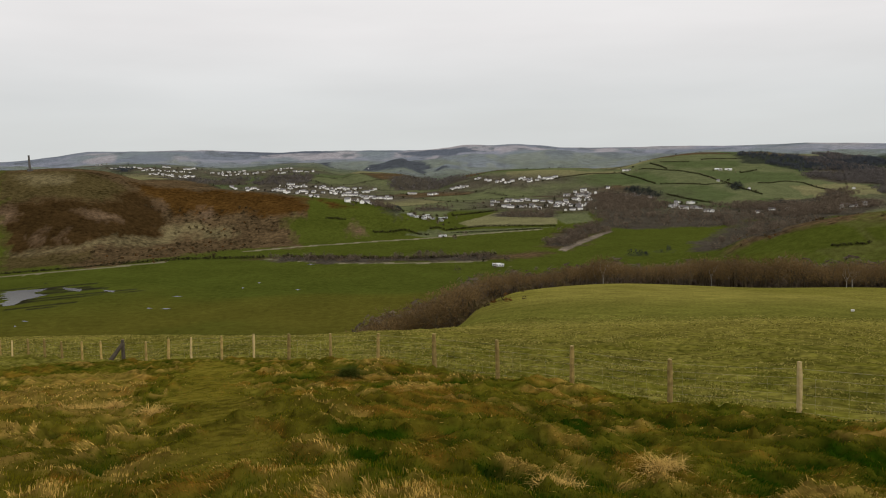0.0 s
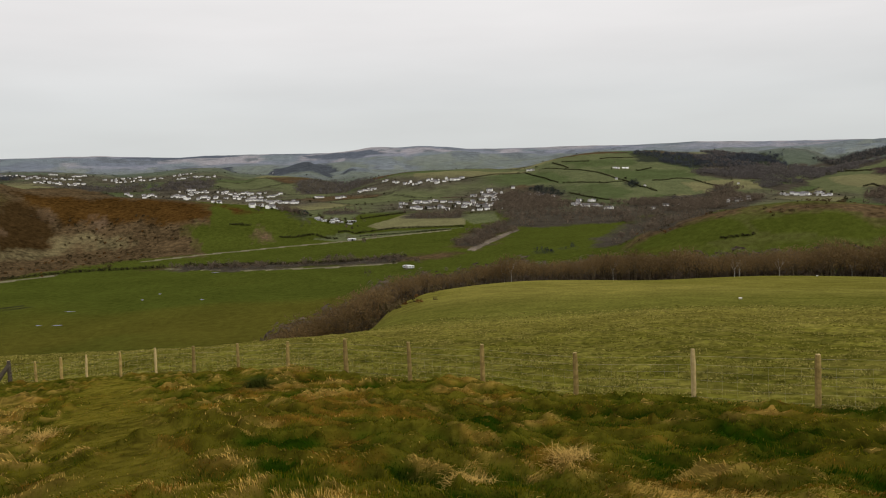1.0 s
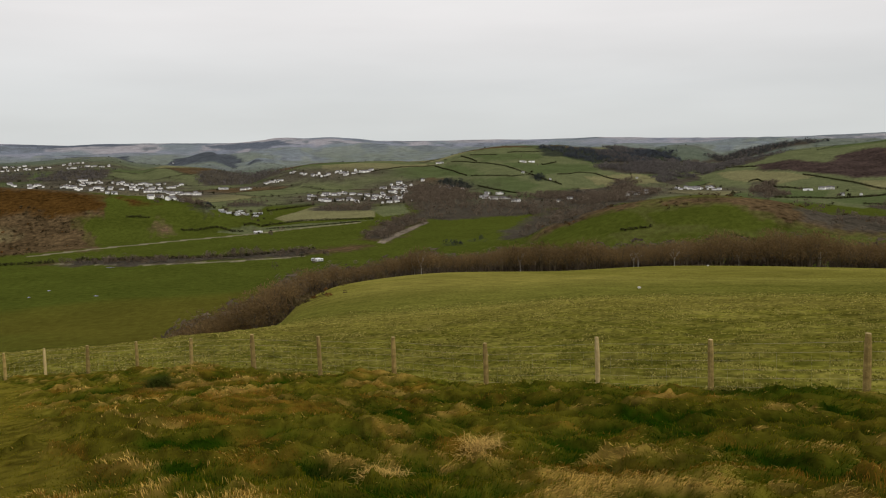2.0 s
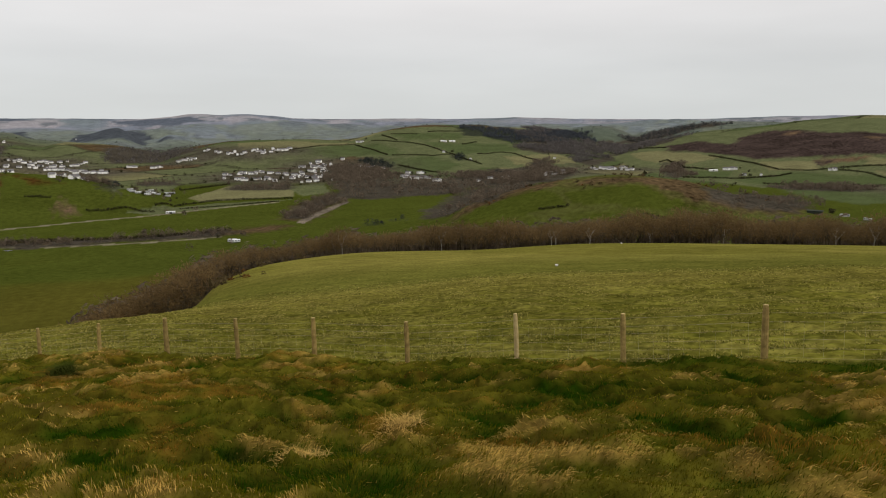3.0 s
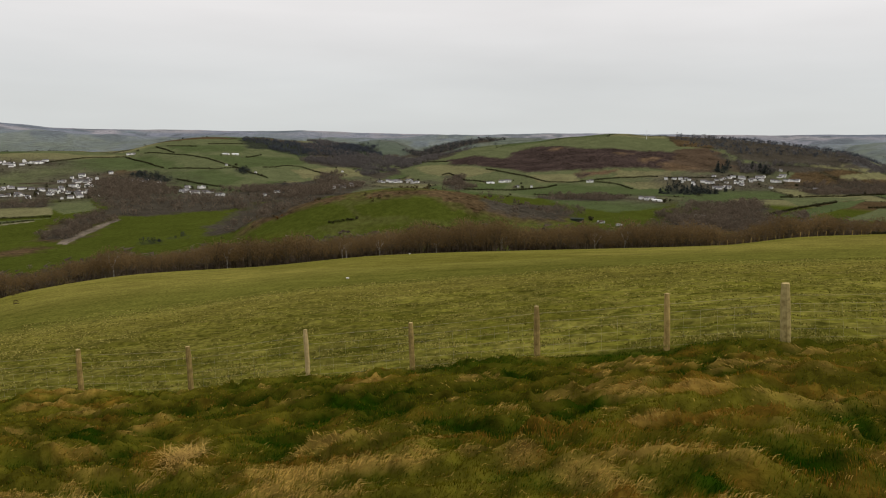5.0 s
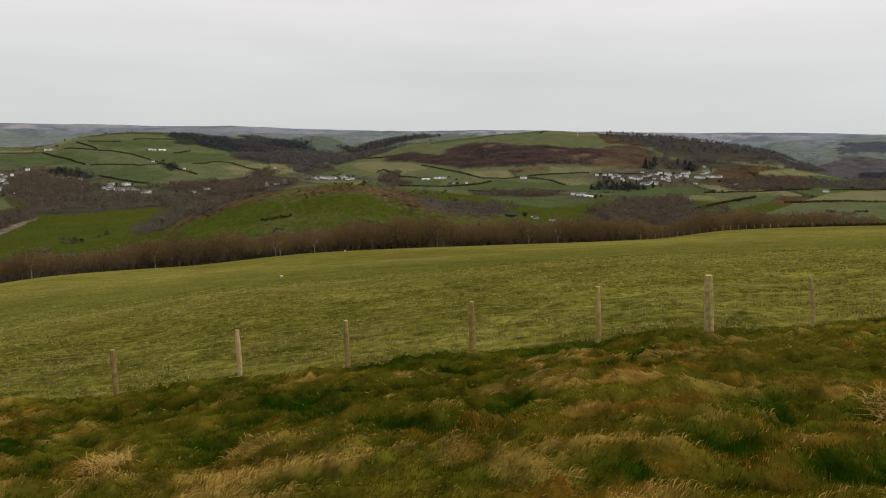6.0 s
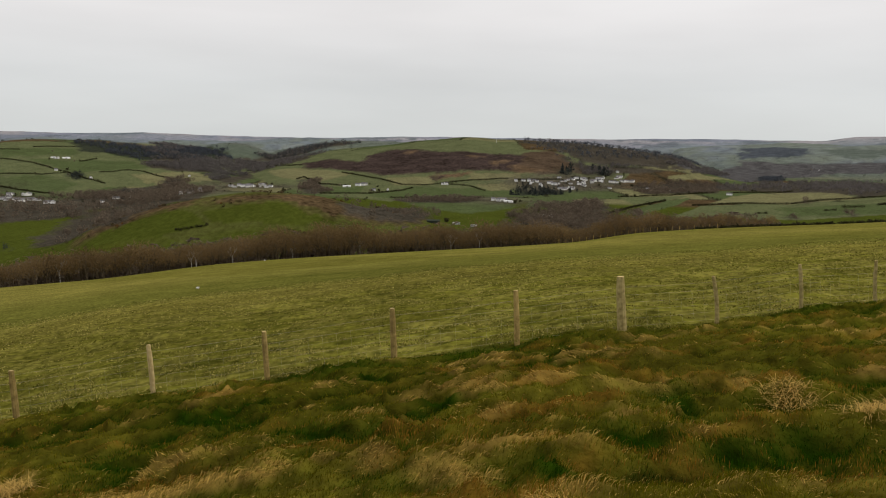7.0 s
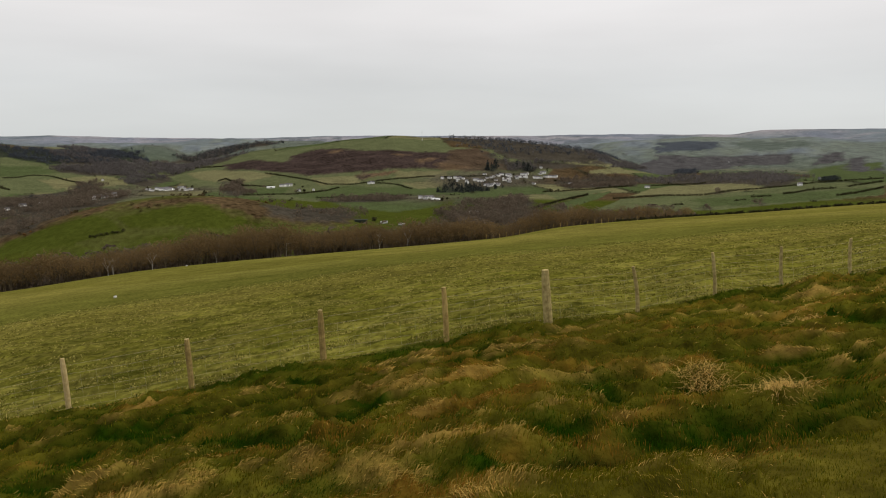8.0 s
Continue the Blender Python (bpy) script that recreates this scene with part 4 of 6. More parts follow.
    # streets, yards and gardens round the houses
    for kind, count, (ax, ay), (bx, by) in ROWS_OF_HOUSES:
        if count < 3 or math.hypot(ax, ay) < 850:
            continue
        m = (x > min(ax, bx) - 90) & (x < max(ax, bx) + 90) & (y > min(ay, by) - 90) & (y < max(ay, by) + 90)
        px, py, dx, dy = x[m], y[m], bx - ax, by - ay
        f = np.clip(((px - ax) * dx + (py - ay) * dy) / (dx * dx + dy * dy + 1e-6), 0, 1)
        d = np.hypot(px - ax - f * dx, py - ay - f * dy) + 22 * fbm(px / 15, py / 15, 2)
        c[m] = blend(c[m], (0.060, 0.053, 0.038, 0.9), 0.9 * np.exp(-(d / 52) ** 2))
    # the home hill: grazed field over the fence, smoother below its brow
    home = smooth((LOWER_R(az) + 12 - r) / 10)
    low = np.zeros((*x.shape, 4)) + (0.120, 0.111, 0.021, 0.16)
    low = blend(low, (0.148, 0.132, 0.029, 0.16), smooth(0.5 + 2.5 * fbm(x / 14, y / 40)))
    low = blend(low, (0.092, 0.092, 0.017, 0.16), 0.9 * smooth((r - BROW_R(az)) / 8) * smooth((BROW_R(az) + 55 - r) / 40))
    up = np.zeros((*x.shape, 4)) + (0.100, 0.095, 0.014, 0.3)
    along, down = 0.69 * x - 0.72 * y, 0.72 * x + 0.69 * y
    up = blend(up, (0.134, 0.120, 0.026, 0.3), 0.7 * smooth(0.5 + 2.5 * fbm(along / 1.2, down / 0.7)))
    up = blend(up, (0.042, 0.044, 0.006, 0.3), 0.7 * smooth(3.2 * fbm(along / 0.8 + 21, down / 0.4, 3) - 0.25))
    up = blend(up, (0.140, 0.120, 0.026, 0.3), 0.6 * smooth((r - BROW_R(az) + 22) / 20))
    field = blend(low, (0, 0, 0, 0), smooth((BROW_R(az) + 8 - r) / 14)) + up * smooth((BROW_R(az) + 8 - r) / 14)[..., None]
    # darker stripes across the steep corner mark its terracettes by colour alone
    terrace_stripes = smooth((6.5 - az) / 2.5) * smooth((az + 1) / 2) * smooth((r - 75) / 20) * smooth(np.sin(1.5 * r * np.cos(np.radians(az - 40)) + 2 * fbm(x / 9, y / 9)) * 2 - 0.7)
    field = blend(field, (0.055, 0.045, 0.012, 0.5), 0.7 * terrace_stripes)
    c = blend(c, (0, 0, 0, 0), home) + field * home[..., None]
    fl = smooth((FOOT_R(az) - 15 - r) / 10) * (1 - home) * (az > -9) * (az < 80)
    c = blend(c, (0.050, 0.042, 0.026, 0.9), fl)
    near = r < 40
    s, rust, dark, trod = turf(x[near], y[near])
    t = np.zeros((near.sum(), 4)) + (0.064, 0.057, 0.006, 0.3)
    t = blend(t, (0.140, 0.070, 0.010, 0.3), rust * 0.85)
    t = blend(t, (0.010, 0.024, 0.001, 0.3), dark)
    # shade of the hollows between tussocks, painted into the turf
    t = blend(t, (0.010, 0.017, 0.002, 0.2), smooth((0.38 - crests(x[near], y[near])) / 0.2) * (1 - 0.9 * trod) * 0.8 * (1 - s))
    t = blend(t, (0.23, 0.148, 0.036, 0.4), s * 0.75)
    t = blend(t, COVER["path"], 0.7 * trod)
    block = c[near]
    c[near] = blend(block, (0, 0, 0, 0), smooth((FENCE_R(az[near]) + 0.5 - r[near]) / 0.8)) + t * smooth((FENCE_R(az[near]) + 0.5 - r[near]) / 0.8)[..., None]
    return c


# ---- ground: one sheet to the skyline ----
rings = [0.02, 0.5, 1.0, 1.8, 2.4, 3.0]
while rings[-1] < 4900:
    r = rings[-1]
    rings.append(r + (0.085 if r < 13 else 0.13 if r < 24 else r * 0.012 if r < 60 else r * 0.022 if r < 240 else r * 0.0075 if 380 < r < 760 else r * 0.0095 if 760 <= r < 2000 else r * 0.0125))
az_all = np.concatenate([np.arange(-38, 97, 0.165), np.arange(97, 322, 2.0)])
AZ, RR = np.meshgrid(np.radians(az_all), np.array(rings))
GX, GY = RR * np.sin(AZ), RR * np.cos(AZ)
GZ = land(GX, GY)
near_rows = np.array(rings) < 62
GZ[near_rows] += tussocks(GX[near_rows], GY[near_rows])
in_field = smooth((RR - FENCE_R(np.degrees(np.arctan2(GX, GY)))) / 1.5) * smooth((90 - RR) / 30)
GZ += in_field * field_lumps(GX, GY)
n_ring, n_az = GX.shape
idx = np.arange(n_ring * n_az).reshape(n_ring, n_az)
nxt = np.roll(idx, -1, axis=1)
quads = np.stack([idx[:-1], idx[1:], nxt[1:], nxt[:-1]], -1).reshape(-1, 4)
ground_mesh = raw_mesh("ground", np.stack([GX, GY, GZ], -1).reshape(-1, 3), quads, True)
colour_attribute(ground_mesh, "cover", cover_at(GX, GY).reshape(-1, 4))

gm, gn, gl, gb = material("ground", rough=1.0, specular=0.0)
g_at = gn.new("ShaderNodeAttribute")
g_at.attribute_name = "cover"
g_big, g_mid, g_fine = noise_node(gn, gl, 0.035, 4), noise_node(gn, gl, 0.28, 4), noise_node(gn, gl, 3.6, 5)
lump = math_node(gn, gl, "ADD", math_node(gn, gl, "MULTIPLY", g_big, 0.4), math_node(gn, gl, "MULTIPLY", g_mid, 0.6))
swing = math_node(gn, gl, "ADD", math_node(gn, gl, "MULTIPLY", g_at.outputs["Alpha"], 1.9), 0.35)
shade = math_node(gn, gl, "ADD", 1.0, math_node(gn, gl, "MULTIPLY", math_node(gn, gl, "SUBTRACT", lump, 0.5), math_node(gn, gl, "MULTIPLY", swing, 2.2)))
grain = ranged(gn, gl, g_fine, 0.3, 0.7, 0.55, 1.5)
factor = math_node(gn, gl, "MAXIMUM", math_node(gn, gl, "MULTIPLY", shade, grain), 0.25)
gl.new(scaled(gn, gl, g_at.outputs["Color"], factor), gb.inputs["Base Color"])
g_bump = gn.new("ShaderNodeBump")
g_bump.inputs["Strength"].default_value, g_bump.inputs["Distance"].default_value = 1.0, 0.12
gl.new(g_fine, g_bump.inputs["Height"])
gl.new(g_bump.outputs[0], gb.inputs["Normal"])
ground_mesh.materials.append(gm)
ground = tagged(new("ground", ground_mesh), "rolling grass hills and green valley fields", "ground", kind="structure")


def height(x, y):
    return float(land(np.array([float(x)]), np.array([float(y)]))[0])


# ---- standing flood water in the valley field ----
water_mat, _n, _l, _b = material("flood_water", (0.02, 0.022, 0.022), 0.2, 0.22)
for corners in POOLS:
    # a ragged shore, drawn out along the furrows: rows across the view from near to far
    reach, side = np.hypot(corners[:, 0], corners[:, 1]), np.arctan2(corners[:, 0], corners[:, 1])
    z = max(height(x, y) for x, y in corners) + 0.08
    level = np.linspace(reach.min(), reach.max(), 26)
    ring_r, ring_a = np.meshgrid(level, np.linspace(side.min(), side.max(), 120))
    held = inside(corners, ring_r * np.sin(ring_a), ring_r * np.cos(ring_a))
    bm, last = bmesh.new(), None
    for k, r in enumerate(level):
        got = ring_a[:, k][held[:, k]]
        if len(got) < 2:
            continue
        swing = (got.max() - got.min()) * 0.22
        lo, hi = got.min() + swing * abs(fbm(np.array([r / 1.7]), np.array([3.0]))[0]) * 2, got.max() - swing * abs(fbm(np.array([r / 1.7]), np.array([8.0]))[0]) * 2
        row = [bm.verts.new((r * math.sin(q), r * math.cos(q), z)) for q in (lo, max(hi, lo + 0.001))]
        if last:
            bm.faces.new((last[0], last[1], row[1], row[0]))
        last = row
    bmesh.ops.recalc_face_normals(bm, faces=bm.faces)
    if any(q.normal.z < 0 for q in bm.faces):
        bmesh.ops.reverse_faces(bm, faces=bm.faces)
    mesh = bpy.data.meshes.new("water")
    bm.to_mesh(mesh)
    bm.free()
    mesh.materials.append(water_mat)
    tagged(new("water", mesh), "shallow flood water lying in a green field", "water", kind="structure")

# ---- grass ----
gr_mat, n, l, b = material("grass_blades", rough=0.9, specular=0.0)
at = n.new("ShaderNodeAttribute")
at.attribute_name = "tone"
l.new(at.outputs["Color"], b.inputs["Base Color"])
see_through(n, l, b, 0.35)
rng = np.random.RandomState(11)


def blades(name, x, y, z, lean_x, lean_y, length, width, colour, simple=False, droop=0.0):
    """Grass blades as bent strips of three faces, from arrays."""
    k = len(x)
    turn = rng.rand(k) * 2 * np.pi
    sx, sy = np.cos(turn) * width / 2, np.sin(turn) * width / 2
    up = np.sqrt(np.maximum(1 - lean_x ** 2 - lean_y ** 2, 0.04))
    root = np.stack([x, y, z], -1)
    side = np.stack([sx, sy, 0 * sx], -1)
    mid = root + np.stack([0.35 * lean_x, 0.35 * lean_y, 0.55 * up], -1) * length[:, None]
    tip = root + np.stack([1.0 * lean_x, 1.0 * lean_y, (0.85 - droop) * up], -1) * length[:, None]
    if simple:
        mesh = raw_mesh(name, np.stack([root - side, root + side, tip], 1).reshape(-1, 3), np.arange(3 * k).reshape(-1, 3))
        colour_attribute(mesh, "tone", np.repeat(np.concatenate([colour, np.ones((k, 1))], 1), 3, axis=0))
        mesh.materials.append(gr_mat)
        return mesh
    co = np.stack([root - side, root + side, mid - 0.8 * side, mid + 0.8 * side, tip], 1).reshape(-1, 3)
    base = 5 * np.arange(k)[:, None]
    tri = np.concatenate([base + np.array([[0, 1, 3]]), base + np.array([[0, 3, 2]]), base + np.array([[2, 3, 4]])], 0)
    mesh = raw_mesh(name, co, tri)
    tone = np.repeat(np.concatenate([colour, np.ones((k, 1))], 1), 5, axis=0)
    colour_attribute(mesh, "tone", tone)
    mesh.materials.append(gr_mat)
    return mesh


def rough_grass(count):
    """The long grass round the viewpoint, down to the fence."""
    az = rng.uniform(-37, 95.5, count)
    r = 3.2 * (25 / 3.2) ** rng.rand(count)
    far = FENCE_R(az) + 0.3
    keep = r < far
    az, r = az[keep], r[keep]
    x, y = r * np.sin(np.radians(az)), r * np.cos(np.radians(az))
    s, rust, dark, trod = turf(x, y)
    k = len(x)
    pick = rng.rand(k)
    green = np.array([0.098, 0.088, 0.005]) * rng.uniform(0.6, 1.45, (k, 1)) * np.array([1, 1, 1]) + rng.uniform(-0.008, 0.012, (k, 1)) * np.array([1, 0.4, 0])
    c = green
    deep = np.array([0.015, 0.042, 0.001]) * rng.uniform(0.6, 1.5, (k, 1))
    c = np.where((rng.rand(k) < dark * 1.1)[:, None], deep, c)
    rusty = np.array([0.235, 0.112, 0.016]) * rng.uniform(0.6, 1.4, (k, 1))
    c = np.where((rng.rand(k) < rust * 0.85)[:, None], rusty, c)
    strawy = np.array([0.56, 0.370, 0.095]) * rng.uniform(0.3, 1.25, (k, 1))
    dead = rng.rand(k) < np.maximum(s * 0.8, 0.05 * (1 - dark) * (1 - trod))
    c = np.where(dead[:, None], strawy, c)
    # blades rooted low get the hollow's shade in their colour
    hollow_shade = smooth((0.40 - crests(x, y)) / 0.2) * (1 - trod)
    c = c * (1 - 0.6 * np.where(dead, 0.3 * hollow_shade, hollow_shade))[:, None]
    z = land(x, y) + tussocks(x, y) - 0.01
    flow = 2 * np.pi * fbm(x / 1.3 + 3, y / 1.3, 2)
    lie = np.where(dead, rng.uniform(0.75, 1.0, k), rng.uniform(0.3, 0.75, k))
    way = np.where(fbm(x / 2.2 + 50, y / 2.2, 2) > 0, 1.0, -1.0) * np.where(dead, 1.0, 0.4)
    dx, dy = 0.69 * way + 0.55 * np.cos(flow), -0.72 * way + 0.55 * np.sin(flow)
    q = np.hypot(dx, dy)
    lx = np.clip(lie * dx / q + rng.normal(0, 0.2, k), -0.9, 0.9) * 0.9
    ly = np.clip(lie * dy / q + rng.normal(0, 0.2, k), -0.9, 0.9) * 0.9
    over = np.hypot(lx, ly)
    lx, ly = lx / np.maximum(over / 0.95, 1), ly / np.maximum(over / 0.95, 1)
    length = rng.uniform(0.030, 0.078, k) * (1 + 0.5 * s + 0.3 * dark) * (1 - 0.4 * trod) * np.where(dead, 1.3, 1.0)
    width = np.maximum(0.0035, 0.00075 * r) * rng.uniform(0.7, 1.4, k) * np.where(dead, 1.25, 1.0)
    near = r < 8.5
    out = []
    for m, plain in ((near, False), (~near, True)):
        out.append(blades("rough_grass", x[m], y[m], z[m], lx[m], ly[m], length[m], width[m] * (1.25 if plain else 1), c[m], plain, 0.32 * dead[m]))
    return out


for mesh in rough_grass(480000):
    tagged(new("rough_grass", mesh), "long tussocky grass, green with dead straw", "grass", kind="stuff")


def field_grass(count):
    """Cropped tufts on the field over the fence."""
    az = rng.uniform(-37, 95.5, count)
    r0 = FENCE_R(az) - 0.2
    r = r0 * (78 / r0) ** rng.rand(count)
    x, y = r * np.sin(np.radians(az)), r * np.cos(np.radians(az))
    u, v = x * 1.1, y * 1.1
    tuft = fbm((0.69 * u - 0.72 * v) / 1.0, (0.72 * u + 0.69 * v) / 0.42, 2)
    keep = (rng.rand(count) < np.clip(0.16 + 5.5 * tuft, 0.02, 1)) & (r < BROW_R(az) + 10)
    x, y, r, tuft = x[keep], y[keep], r[keep], tuft[keep]
    k = len(x)
    z = land(x, y) + field_lumps(x, y) - 0.01
    pale = rng.rand(k) < 0.42 + 0.5 * fbm(x / 3, y / 3, 2)
    c = np.where(pale[:, None], np.array([0.320, 0.275, 0.080]), np.array([0.106, 0.101, 0.015])) * rng.uniform(0.6, 1.4, (k, 1))
    lx, ly = rng.normal(0.1, 0.75, k), rng.normal(0.1, 0.75, k)
    over = np.maximum(np.hypot(lx, ly) / 0.9, 1)
    length = rng.uniform(0.035, 0.085, k) * (1 + 0.006 * r)
    return blades("field_grass", x, y, z, lx / over, ly / over, length, np.maximum(0.008, 0.0013 * r) * rng.uniform(0.7, 1.8, k), c, True)


tagged(new("field_grass", field_grass(700000)), "short grazed grass tufts bleached by winter", "grass", kind="stuff")

# ---- materials of the things ----
post_mat = mottled("post_wood", (0.38, 0.275, 0.095), (0.19, 0.130, 0.042), 9, 0.9, 0.1, 0.6, 0.35)
post_top_mat = mottled("cut_wood", (0.54, 0.42, 0.20), (0.38, 0.28, 0.12), 14, 0.9, 0.1, 0.3, 0.2)
post_grey_mat = mottled("weathered_wood", (0.44, 0.355, 0.15), (0.22, 0.17, 0.06), 11, 0.9, 0.1, 0.6, 0.1)
wire_mat, *_ = material("galvanised_wire", (0.36, 0.33, 0.24), 0.6, 0.2)
bark_mat = mottled("bark", (0.11, 0.086, 0.055), (0.06, 0.047, 0.031), 3, 0.95, 0.05, 0.0, 0.35)
birch_mat = mottled("pale_bark", (0.42, 0.40, 0.36), (0.16, 0.14, 0.12), 3, 0.9, 0.1, 0.0, 0.2)
twig_mat = mottled("twigs", (0.178, 0.118, 0.050), (0.110, 0.074, 0.034), 0.9, 0.95, 0.05, 0.0, 0.22)


def leafy(name):
    m, n, l, b = material(name, rough=0.95, specular=0.05)
    t = n.new("ShaderNodeAttribute")
    t.attribute_name = "tone"
    l.new(scaled(n, l, t.outputs["Color"], ranged(n, l, noise_node(n, l, 0.4, 3), 0.3, 0.7, 0.75, 1.25)), b.inputs["Base Color"])
    return m


leaf_mat = leafy("far_foliage")
for m in (leaf_mat, twig_mat):
    see_through(m.node_tree.nodes, m.node_tree.links, m.node_tree.nodes["Principled BSDF"], 0.45)
render_white = mottled("white_render", (0.86, 0.85, 0.82), (0.74, 0.73, 0.70), 0.6, 0.85, 0.2, 0.0, 0.14)
slate_mat = mottled("slate", (0.085, 0.085, 0.09), (0.14, 0.13, 0.13), 1.2, 0.7, 0.3, 0.0, 0.4)
tin_mat = mottled("pale_sheet_roof", (0.62, 0.63, 0.63), (0.48, 0.48, 0.47), 0.5, 0.6, 0.3, 0.0, 0.3)
brick_mat = mottled("chimney_brick", (0.28, 0.16, 0.11), (0.2, 0.12, 0.09), 2.0, 0.9, 0.1)
glass_mat, *_ = material("window_glass", (0.03, 0.035, 0.04), 0.1, 0.5)
stone_mat = mottled("column_stone", (0.13, 0.12, 0.11), (0.08, 0.075, 0.07), 0.8, 0.9, 0.1)
tub_mat = mottled("white_feed_tub", (0.75, 0.74, 0.70), (0.6, 0.58, 0.52), 6, 0.7, 0.2)
dark_ply = mottled("dark_board", (0.05, 0.040, 0.028), (0.08, 0.066, 0.048), 6, 0.8, 0.2)


# ---- fence ----
def tapered(bm, a, b, ra, rb, sides, twist=0.0, wobble=0.0):
    """A tapered pole from a to b; returns its last ring."""
    a, b = Vector(a), Vector(b)
    axis = (b - a).normalized()
    u = axis.orthogonal().normalized()
    v = axis.cross(u)
    loops = []
    for p, rad in ((a, ra), (b, rb)):
        loops.append([bm.verts.new(p + (u * math.cos(2 * math.pi * k / sides + twist) + v * math.sin(2 * math.pi * k / sides + twist)) * rad * (1 + wobble * random.uniform(-1, 1))) for k in range(sides)])
    for k in range(sides):
        bm.faces.new((loops[0][k], loops[0][(k + 1) % sides], loops[1][(k + 1) % sides], loops[1][k]))
    bm.faces.new(loops[1])
    return loops[1]


POST_AZ = [-34.8, -33.5, -32.8, -31.8, -30.8, -29.7, -28.4, -27.1, -25.6, -24.0, -22.4, -20.7, -18.4, -15.9, -13.1, -9.7, -5.7, -0.9, 4.5, 10.8, 18.7, 28.1, 37.1, 47.7, 58.1, 66.7, 73.65, 79.35, 84.05, 88.4, 92.0]
PALE_POSTS, STRAINERS = (-32.8, -20.7, -15.9, 28.1), (-25.6, 66.7)
fence = tagged(new("fence"), "wooden post and wire stock fence across the hillside", "fence")


def ground_at(x, y):
    px, py = np.array([x]), np.array([y])
    return float(land(px, py)[0] + tussocks(px, py)[0])


post_tops = []
for a in POST_AZ:
    ra = float(FENCE_R(np.array([a]))[0])
    px, py = ra * math.sin(radians(a)), ra * math.cos(radians(a))
    pz = ground_at(px, py)
    lean = Vector((0.0, 0.115, 0)) + Vector((random.uniform(-0.03, 0.03), random.uniform(-0.03, 0.03), 0))
    axis = (Vector((0, 0, 1)) + lean).normalized()
    strainer = a in STRAINERS
    tall = 1.22 if strainer else 1.08 + random.uniform(-0.05, 0.06)
    if a == 58.1:
        tall = 1.2
    rad = 0.098 if strainer else 0.066 + random.uniform(-0.008, 0.01)
    if a > 70:
        rad *= 0.8
    if a in PALE_POSTS:
        rad = 0.052
    root = Vector((px, py, pz - 0.35))
    top = Vector((px, py, pz)) + axis * tall
    bm = bmesh.new()
    sides = 10
    last = None
    bend = Vector((random.uniform(-1, 1), random.uniform(-1, 1), 0)) * (0.05 if a > 70 else 0.012)
    u = axis.orthogonal().normalized()
    v = axis.cross(u)
    steps = 7
    for k in range(steps):
        f = k / (steps - 1)
        c = root.lerp(top, f) + bend * math.sin(math.pi * f)
        rk = rad * (1.06 - 0.1 * f) * (0.82 if k == steps - 1 else 1)
        loop = [bm.verts.new(c + (u * math.cos(2 * math.pi * q / sides) + v * math.sin(2 * math.pi * q / sides)) * rk * (1 + random.uniform(-0.06, 0.06))) for q in range(sides)]
        if last:
            for q in range(sides):
                bm.faces.new((last[q], last[(q + 1) % sides], loop[(q + 1) % sides], loop[q]))
        last = loop
    bm.faces.new(last)
    mat = dark_ply if a == -25.6 else post_top_mat if a in PALE_POSTS else post_grey_mat if strainer or a > 70 else post_mat
    post = part("post", bm, mat, fence, "pale new wooden post" if a in PALE_POSTS else "thick weathered straining post" if strainer else "")
    bm = bmesh.new()
    tapered(bm, top - axis * 0.012, top + axis * 0.006, rad * 0.8, rad * 0.72, 10)
    part("cut_top", bm, post_top_mat, post, "pale sawn post top")
    post_tops.append((Vector((px, py, pz)), axis, a))
    if a == -25.6:
        bm = bmesh.new()
        foot = Vector((px - 0.62, py - 0.3, 0))
        foot.z = ground_at(foot.x, foot.y)
        tapered(bm, foot, Vector((px, py, pz)) + axis * 0.98, 0.12, 0.11, 8, 0, 0.1)
        part("strut", bm, dark_ply, fence, "dark diagonal straining strut")

for (p, pa, a), (q, qa, a2) in zip(post_tops, post_tops[1:]):
    bm = bmesh.new()
    for level in (0.10, 0.28, 0.46, 0.64, 0.80, 0.98):
        sag = 0.02 * random.random()
        s, e = p + pa * level, q + qa * level
        m = s.lerp(e, 0.5) - Vector((0, 0, sag))
        thick = 0.0017 if level > 0.7 else 0.0013
        tapered(bm, s, m, thick, thick, 3)
        tapered(bm, m, e, thick, thick, 3)
    n_stay = max(3, int((q - p).length / 0.3))
    for k in range(1, n_stay):
        f = k / n_stay
        lo, hi = (p + pa * 0.10).lerp(q + qa * 0.10, f), (p + pa * 0.80).lerp(q + qa * 0.80, f)
        tapered(bm, lo, hi, 0.0012, 0.0012, 3)
    part("wire_netting", bm, wire_mat, fence, "thin galvanised wire netting")

